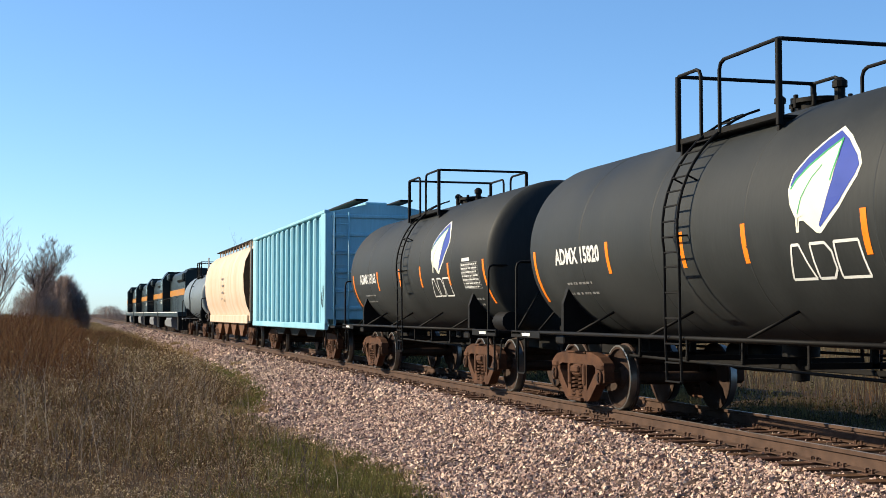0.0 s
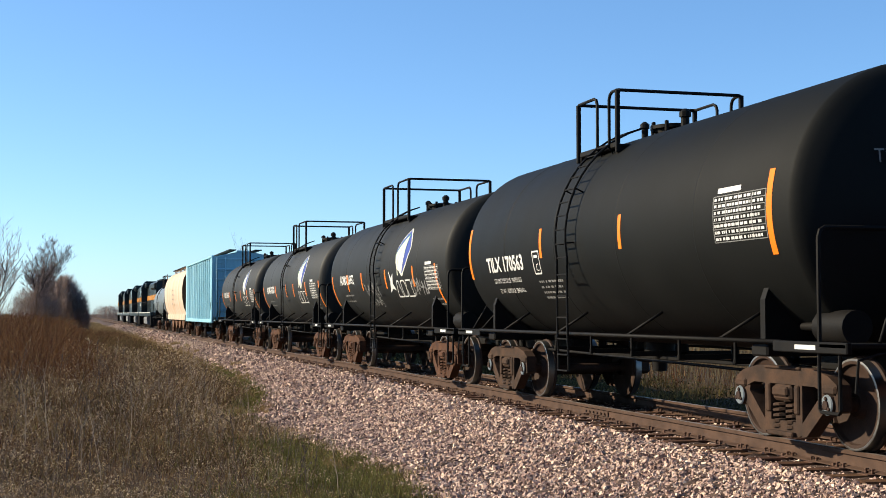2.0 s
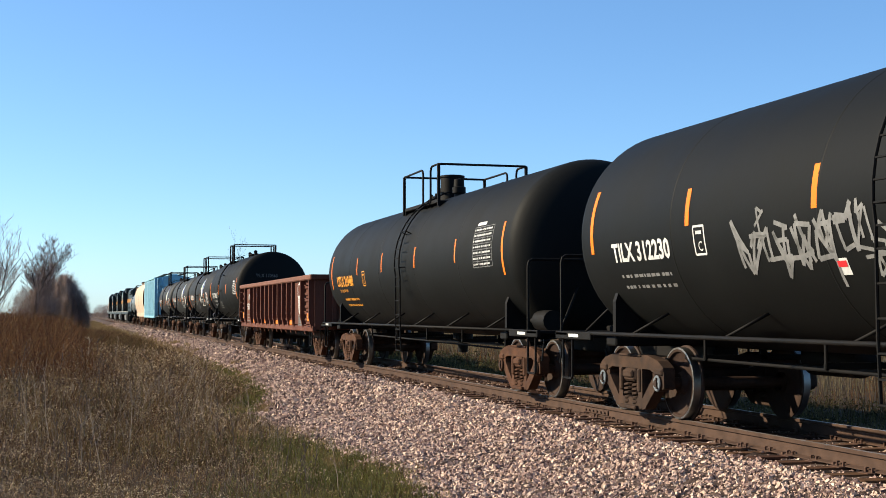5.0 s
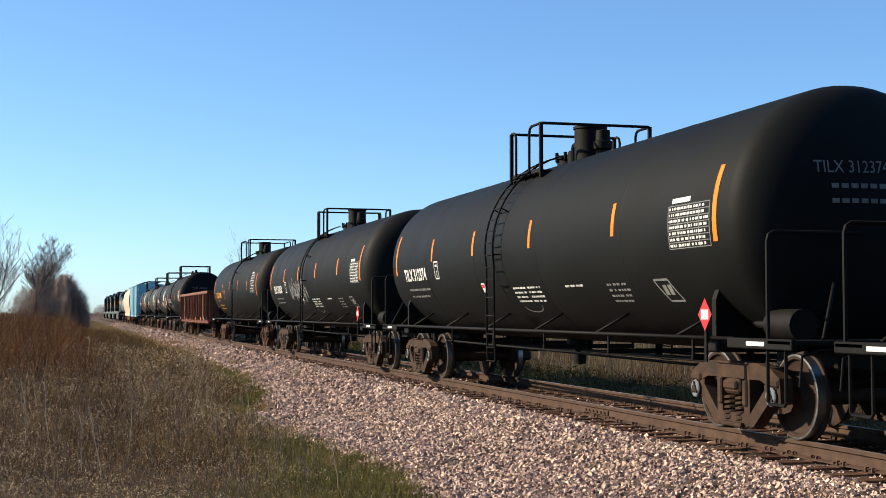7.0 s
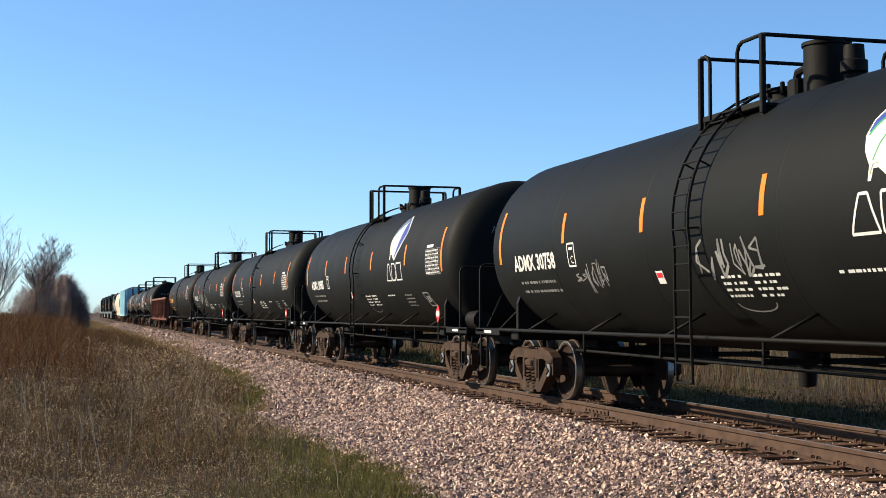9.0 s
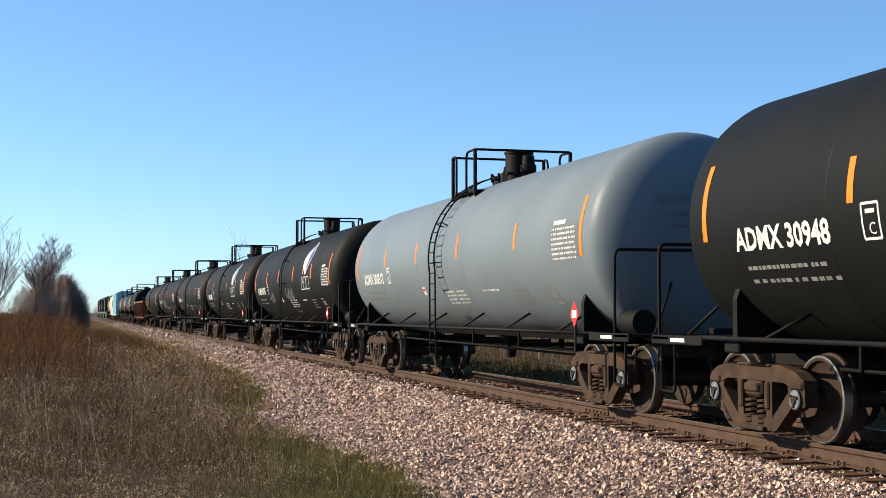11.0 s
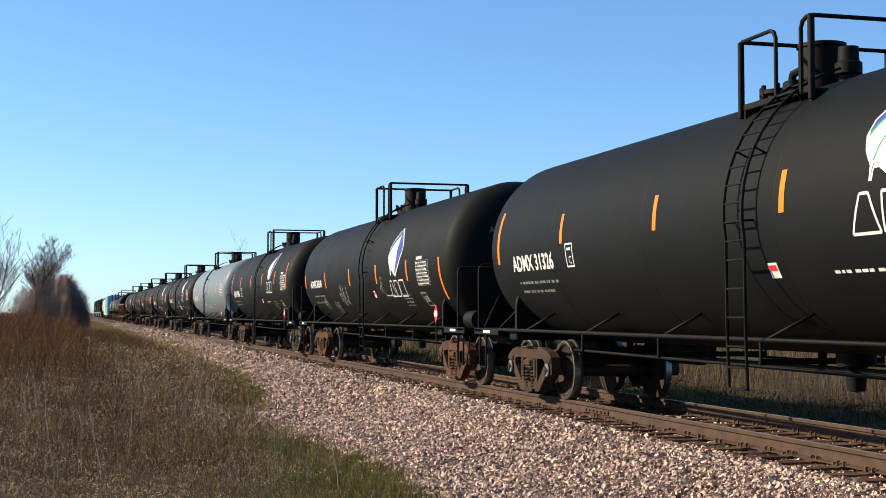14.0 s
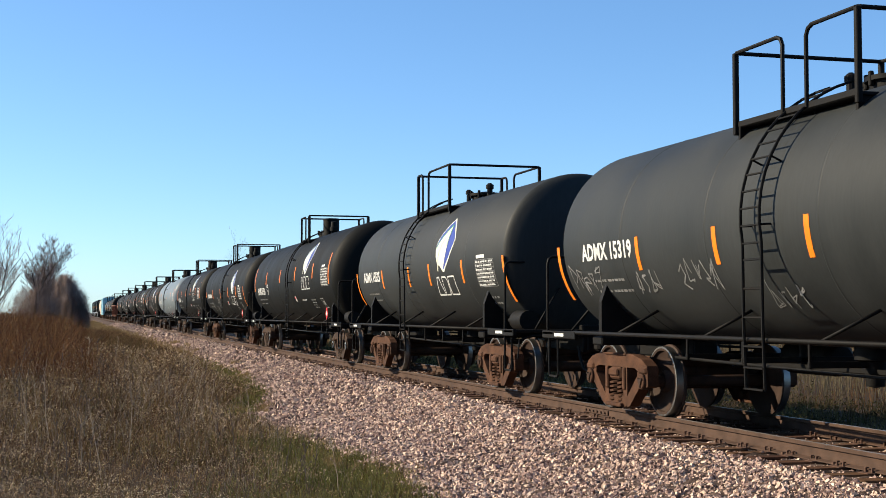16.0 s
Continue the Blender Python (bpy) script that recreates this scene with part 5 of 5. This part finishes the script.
def round_hopper():
    car = thing("covered_hopper_car", "cream round-sided covered hopper car with rust stains", "hopper car", "cars of the freight train")
    hl = 7.7
    half = [(0.55, 4.25), (1.0, 4.12), (1.32, 3.85), (1.5, 3.45), (1.58, 2.9), (1.56, 2.3), (1.46, 1.75), (1.3, 1.35), (1.3, 1.0), (0.6, 0.95)]
    sec = half + [(-x, z) for x, z in reversed(half)]
    b = Builder()
    n = len(sec)
    b.add([(x, y, z) for y in (-hl, hl) for x, z in sec], [(i, (i + 1) % n, n + (i + 1) % n, n + i) for i in range(n)], True)
    part("body_shell", b, CREAM, car, "cream rounded steel shell")
    for s in (-1, 1):
        b = Builder().add([(x * 0.985, s * (hl - 0.06), z) for x, z in sec], [tuple(range(n))])
        part("end_wall", b, CREAMEND, car, "rust-brown hopper end")
        part("end_platform", Builder().box((0, s * (hl + 0.45), 1.02), (2.8, 0.9, 0.08), 0, 0.01), FRAMEBLACK, car)
        for x in (-1.35, 1.35):
            part("end_post", Builder().box((x, s * (hl + 0.55), 2.6), (0.06, 0.06, 3.2), 0, 0.01), CREAM, car)
        bogie(car, s * 6.2, "rust")
        coupler(car, 9.0, s)
        stirrup(car, -1.4, s * 8.0, 1.0, 0.4)
    for x in (-0.75, 0.75):
        part("roof_walk", Builder().box((x, 0, 4.42), (0.4, 2 * hl + 1.0, 0.05), 0, 0.01), FRAMEBLACK, car)
        for k in range(14):
            y = -hl + 0.4 + (2 * hl - 0.8) * k / 13
            part("walk_support", Builder().box((x * 1.15, y, 4.28), (0.05, 0.06, 0.34), 0, 0.01), CREAM, car)
    part("hatch_row", Builder().box((0, 0, 4.34), (0.6, 2 * hl - 1, 0.14), 0, 0.04), CREAM, car)
    part("skirt", Builder().box((-1.34, 0, 1.12), (0.05, 2 * hl - 0.8, 0.34), 0, 0.02), CREAM, car)
    for y in (-4.2, -1.4, 1.4, 4.2):
        part("hopper_chute", Builder().prism([(-1.2 + y, 1.0), (1.2 + y, 1.0), (0.3 + y, 0.42), (-0.3 + y, 0.42)], -1.2, 1.2, "x"), CREAMEND, car)
    part("centre_sill", Builder().box((0, 0, 0.88), (0.4, 17.0, 0.3), 0, 0.02), FRAMEBLACK, car)
    text_bars(4, 0.0, 2.9, car, None, -1.60, DIM, 9, 0.13, 0.3, 0.7)
    return car


# ---------------------------------------------------------------- locomotives
def locomotive(seed):
    car = thing("locomotive", "dark blue diesel locomotive with an orange-yellow band", "locomotive", "locomotives of the freight train")
    hl = 9.6
    part("underframe", Builder().box((0, 0, 1.30), (3.0, 2 * hl, 0.34), 0, 0.03), LOCOGREEN, car)
    part("sill_stripe", Builder().box((-1.515, 0, 1.44), (0.02, 2 * hl - 0.2, 0.06)), WHITE, car, "white sill stripe")
    b = Builder().prism([(-0.95, 1.47), (0.95, 1.47), (0.95, 3.95), (0.78, 4.2), (-0.78, 4.2), (-0.95, 3.95)], -8.6, 4.6, "y")
    part("engine_hood", b, LOCOGREEN, car)
    part("hood_band", Builder().box((-0.965, -2.0, 2.80), (0.025, 13.0, 0.42)), LOCOYELLOW, car, "orange-yellow band")
    b = Builder().prism([(-1.5, 1.47), (1.5, 1.47), (1.5, 3.9), (1.1, 4.45), (-1.1, 4.45), (-1.5, 3.9)], 4.6, 6.9, "y")
    part("cab", b, LOCOGREEN, car)
    part("cab_band", Builder().box((-1.515, 5.75, 2.70), (0.025, 2.25, 0.42)), LOCOYELLOW, car, "orange-yellow band")
    for y in (5.2, 6.2):
        part("cab_window", Builder().box((-1.515, y, 3.45), (0.025, 0.75, 0.7), 0, 0.01), GLASS, car)
    part("short_nose", Builder().prism([(-0.9, 1.47), (0.9, 1.47), (0.9, 2.9), (0.7, 3.1), (-0.7, 3.1), (-0.9, 2.9)], 6.9, 8.6, "y"), LOCOGREEN, car)
    decal("number_bars", [rect(-5.75 + k * 0.3 - 0.45, 2.2, 0.2, 0.3) for k in range(4)], WHITE, car, None, -1.53, 0.004)
    decal("number_bars", [rect(6.6 + k * 0.42, 3.7, 0.3, 0.42) for k in range(4)], WHITE, car, None, -0.955, 0.004, "pale number on the long hood")
    for y in (-7.6, -6.0, -4.4):
        part("roof_fan", Builder().lathe([(4.15, 0.6), (4.32, 0.62), (4.36, 0.5), (4.36, 0.0)], (0, y, 0), "z", 20), LOCOGREEN, car)
    part("radiator", Builder().box((0, -6.0, 3.75), (2.3, 4.8, 0.55), 0, 0.12), LOCOGREEN, car)
    part("exhaust_stack", Builder().box((0, 0.5, 4.3), (0.5, 0.9, 0.3), 0, 0.05), FRAMEBLACK, car)
    part("air_filter_box", Builder().box((0, 3.4, 4.0), (2.5, 1.6, 0.5), 0, 0.1), LOCOGREEN, car)
    part("fuel_tank", Builder().prism([(-1.4, 0.95), (-1.35, 0.45), (-1.0, 0.3), (1.0, 0.3), (1.35, 0.45), (1.4, 0.95), (1.3, 1.13), (-1.3, 1.13)], -2.6, 2.6, "y"), LOCOGREY, car, "pale grey fuel tank")
    for x in (-1.45, 1.45):
        part("handrail", Builder().tube([(x, -9.3, 2.4), (x, 4.5, 2.4)], 0.014, 6), FRAMEBLACK, car)
        for k in range(9):
            y = -9.2 + 1.7 * k
            part("rail_stanchion", Builder().tube([(x, y, 1.47), (x, y, 2.4)], 0.012, 5), FRAMEBLACK, car)
    for s in (-1, 1):
        b = Builder().box((0, s * 6.1, 0.85), (2.0, 3.6, 0.3), 0, 0.05)
        t = part("power_bogie", b, FRAMEBLACK, car)
        for sx in (-1, 1):
            part("sideframe", Builder().prism([(-2.3, 0.62), (-2.1, 0.85), (2.1, 0.85), (2.3, 0.62), (1.9, 0.40), (0.9, 0.55), (-0.9, 0.55), (-1.9, 0.40)], sx * 1.0 - 0.08, sx * 1.0 + 0.08, "x"), LOCOGREY, t, at=pose(0, s * 6.1, 0))
        for k in (-1.75, 0, 1.75):
            WHEELSETS.append((part("wheelset", MESHES["rust"][3], None, t, at=pose(0, s * 6.1 + k, WHEEL_R)), s * 6.1 + k))
        part("pilot", Builder().box((0, s * (hl - 0.03), 0.75), (2.9, 0.1, 0.9), 0, 0.02), FRAMEBLACK, car)
        coupler(car, 10.0, s)
        part("end_step", Builder().box((-1.3, s * (hl - 0.35), 0.75), (0.35, 0.6, 0.9), 0, 0.02), FRAMEBLACK, car)
    return car


# ---------------------------------------------------------------- the train, front to rear; u is each car's middle at the start
SPEED = 14.94
TRAIN = []


def add_car(car, u):
    TRAIN.append((car, u))
    car.matrix_basis = pose(0, u, 0)
    return car


def old_tank(text, seed, u, logo=2.65, graffiti=(), paint=None, ladder=0.1, R=OLD_R, zc=OLD_Z, dome=0.05, stripes=STRIPES_OLD, mark_u=-4.66, worn=GREYBLACK):
    c = tank_car("tank_car", ("light grey tank car" if paint else ("worn black short tank car" if worn is WORNBLACK else "faded dark grey short tank car")), R, zc, 6.15, OLD_HALF, 4.5, paint or worn, "rust", dome, False, 1.24, ladder, True)
    if paint is None:
        dress_old(c, text, logo, seed, graffiti, R, zc, stripes, mark_u)
    return add_car(c, u)


def big_tank(text, seed, u, logo=True, graffiti=(), paint=None, look_kind="grey", label="dull black long tank car", late=False, low=False, dome=None, ladder=None):
    y = dome if dome is not None else (-0.45 if late else 0.40)
    c = tank_car("tank_car", label, BIG_R, BIG_Z, 8.3, BIG_HALF, 7.05, paint or BLACK, look_kind, y, True, 0.75, ladder or (-0.88 if late else y - 0.02), rise=0.77, bends=(0.78, 0.2) if late else (0.24, 0.58))
    dress_big(c, text, logo, seed, WHITE, graffiti, STRIPES_LOW if low else (STRIPES_B if late else STRIPES_A), low)
    return add_car(c, u)


for k in range(4):
    add_car(locomotive(k), 97.6 + 20.1 * k)
old_tank("", 1, 79.2, logo=None, paint=LIGHTGREY)
add_car(round_hopper(), 61.5)
add_car(box_hopper(), 43.4)
old_tank("ADMX 15163", 2, 27.9)
old_tank("ADMX 15820", 3, 14.1, ladder=0.42, stripes=(-5.55, -2.68, -0.41, 1.11, 3.38, 5.65))
a3 = old_tank("ADMX 16952", 4, 0.55, 2.3, R=1.39, zc=2.36, worn=WORNBLACK, stripes=(-5.55, -3.57, -1.87, 0.68, 3.2, 5.0), mark_u=-4.5, graffiti=((-1.7, -0.45, 1.6, 0.4, 7, 21, 0.02), (2.9, -0.45, 1.3, 0.4, 5, 22, 0.05), (-1.2, -0.75, 0.9, 0.3, 4, 23, 0.02)))
decal("white_splash", [[(0.95, -0.55), (1.15, -0.30), (1.05, -0.05), (1.22, -0.22), (1.45, -0.12), (1.34, -0.34), (1.5, -0.5), (1.25, -0.46)]], WHITE, a3, 1.39, 2.36, 0.006, "white paint splash")
head_lettering("WORK", 0.42, CHALK, a3, 1.39, 2.36, 6.15, -0.95, -0.12, 0.9)
t170 = tank_car("tank_car", "black tank car with a bare dished end", 1.49, 2.42, 5.9, 6.75, 4.6, BLACK, "grey", 0.79, False, 0.74, 0.55, True, 0.77)
for u in (-5.4, 5.1):
    stripe(t170, 1.49, 2.42, u, -0.48, 0.40, 0.11)
for u in (-1.75, 1.25):
    stripe(t170, 1.49, 2.42, u, -0.24, 0.20)
lettering("TILX 170563", 0.33, WHITE, t170, 1.49, 2.42, -4.45, -0.38, bold=0.01, width=1.05)
small_frame(t170, 1.49, 2.42, -2.0, -0.3, 0.28, 0.34, WHITE)
lettering("LD LMT 223300 LB  101250 KG", 0.115, WHITE, t170, 1.49, 2.42, -4.25, -0.58, width=0.9)
lettering("LT WT  62700 LB  28450 KG", 0.115, WHITE, t170, 1.49, 2.42, -4.15, -0.76, width=0.9)
text_bars(4, -2.1, -0.6, t170, 1.49, 2.42, DIM, 32, 0.05, 0.09, 1.0)
data_panel(t170, 1.49, 2.42, 4.45, -0.05, 1.15, 0.5, 33)
head_lettering("TILX 170563", 0.2, DIM, t170, 1.49, 2.42, 5.9, -0.75, 0.40)
add_car(t170, -12.6)
add_car(gondola(), -28.22)
utlx = tank_car("tank_car", "dark grey tank car with yellow lettering", BIG_R, BIG_Z, 8.3, BIG_HALF, 7.05, BLACK, "rust", -0.1, True, 1.47, -0.62, rise=0.77, bends=(1.68, 0.64))
for u in (-7.3, 7.4):
    stripe(utlx, BIG_R, BIG_Z, u, -0.42, 0.46, 0.09)
for u in (-4.05, -1.4, 1.6, 4.6):
    stripe(utlx, BIG_R, BIG_Z, u, -0.12, 0.31, 0.07)
lettering("UTLX 210480", 0.36, YELLOW, utlx, BIG_R, BIG_Z, -6.6, -0.36, bold=0.012, width=0.95)
lettering("THE TANK CAR PEOPLE", 0.11, YELLOW, utlx, BIG_R, BIG_Z, -6.45, -0.52, width=0.85)
small_frame(utlx, BIG_R, BIG_Z, -3.35, -0.22, 0.28, 0.34, YELLOW)
text_bars(2, -6.2, -0.72, utlx, BIG_R, BIG_Z, YELLOW, 42, 0.08, 0.17, 1.8)
data_panel(utlx, BIG_R, BIG_Z, 6.3, 0.1, 1.1, 0.7, 43)
add_car(utlx, -46.4)
big_tank("TILX 312230", 50, -65.1, logo=False, graffiti=((-3.5, -0.45, 3.2, 0.8, 8, 51, 0.05), (-2.9, -0.3, 2.2, 0.7, 6, 52, 0.05)))
big_tank("TILX 312374", 60, -83.75, logo=False)
big_tank("ADMX 30985", 70, -102.4)
big_tank("ADMX 30758", 80, -120.85, graffiti=((-3.8, -0.55, 0.75, 0.5, 5, 81, 0.022), (-0.35, -0.45, 1.5, 0.48, 6, 82, 0.035), (-4.2, -0.55, 0.4, 0.12, 2, 83, 0.02)))
big_tank("ADMX 300512", 90, -139.5, logo=False, paint=LIGHTGREY, label="light grey long tank car", dome=0.05)
big_tank("ADMX 30948", 100, -158.1, late=True)
big_tank("ADMX 30248", 110, -176.95, look_kind="rust", graffiti=((-5.45, -0.80, 0.5, 0.45, 4, 111, 0.03), (-2.8, -0.60, 1.1, 0.62, 5, 112, 0.025), (-4.1, -0.95, 0.65, 0.45, 5, 113, 0.02), (2.1, -0.5, 0.5, 0.65, 4, 114, 0.015)), late=True, low=True)
big_tank("ADMX 31326", 120, -195.48, late=True, dome=-0.68, ladder=-0.95)
old_tank("ADMX 15525", 130, -212.05, 2.1, ladder=0.78, dome=0.15, stripes=(-5.9, -3.17, -0.71, 0.97, 3.3, 5.75), mark_u=-5.11)
old_tank("ADMX 15319", 140, -226.4, None, ladder=-0.05, dome=0.0, stripes=(-5.95, -3.15, -1.03, 0.94, 3.3, 5.5), mark_u=-5.03, graffiti=((-5.6, -0.55, 1.1, 0.5, 5, 141, 0.018), (-3.4, -0.62, 0.65, 0.35, 4, 142, 0.018), (-2.1, -0.55, 0.95, 0.42, 5, 143, 0.018), (-0.2, -0.85, 0.7, 0.4, 4, 144, 0.016)))


# ---------------------------------------------------------------- utility pole beyond the train
def utility_pole(at):
    root = thing("utility_pole", "weathered wooden utility pole with a braced crossarm", "utility pole", at=pose(*at, 0, 0, -8))
    part("pole", Builder().tube([(0, 0, -0.5), (0.02, 0, 4), (0.0, 0, 7.5)], [0.15, 0.13, 0.10], 10), POLEWOOD, root)
    part("crossarm", Builder().box((0.0, -0.12, 6.75), (2.6, 0.10, 0.12), 0, 0.01), POLEWOOD, root)
    part("crossarm_brace", Builder().tube([(-0.7, -0.14, 6.7), (0.0, -0.14, 6.1)], 0.02, 5), POLEWOOD, root)
    part("crossarm_brace", Builder().tube([(0.7, -0.14, 6.7), (0.0, -0.14, 6.1)], 0.02, 5), POLEWOOD, root)
    part("diagonal_strut", Builder().tube([(-0.35, -0.1, 7.2), (0.4, -0.1, 5.4)], 0.045, 6), POLEWOOD, root)
    for x in (-1.15, -0.8, -0.4, 0.45, 0.8, 1.15):
        part("insulator", Builder().lathe([(0, 0.015), (0.05, 0.045), (0.12, 0.05), (0.15, 0.03), (0.16, 0)], (x, -0.12, 6.81), "z", 10), CAPWHITE, root)
    return root


def pole_place():
    ang = radians(15.5) + math.atan((958 - 784) / 2391.0)
    x, y = on_ground(ang, 59.0)
    return x, y, float(height(x, y))


utility_pole(pole_place())


# ---------------------------------------------------------------- what moves
def motions():
    for car, u in TRAIN:
        walk(car, [(0.0, pose(0, u, 0)), (8.0, pose(0, u + SPEED * 8, 0)), (16.0, pose(0, u + SPEED * 16, 0))])
        keys = car.animation_data
        for curve in keys.action.layers[0].strips[0].channelbag(keys.action_slot).fcurves:
            for k in curve.keyframe_points:
                k.interpolation = "LINEAR"
    step = math.degrees(SPEED / WHEEL_R) / FPS
    for ob, y in WHEELSETS:
        walk(ob, [(k / FPS, pose(0, y, WHEEL_R, -step * k)) for k in range(16 * FPS + 1)])


motions()
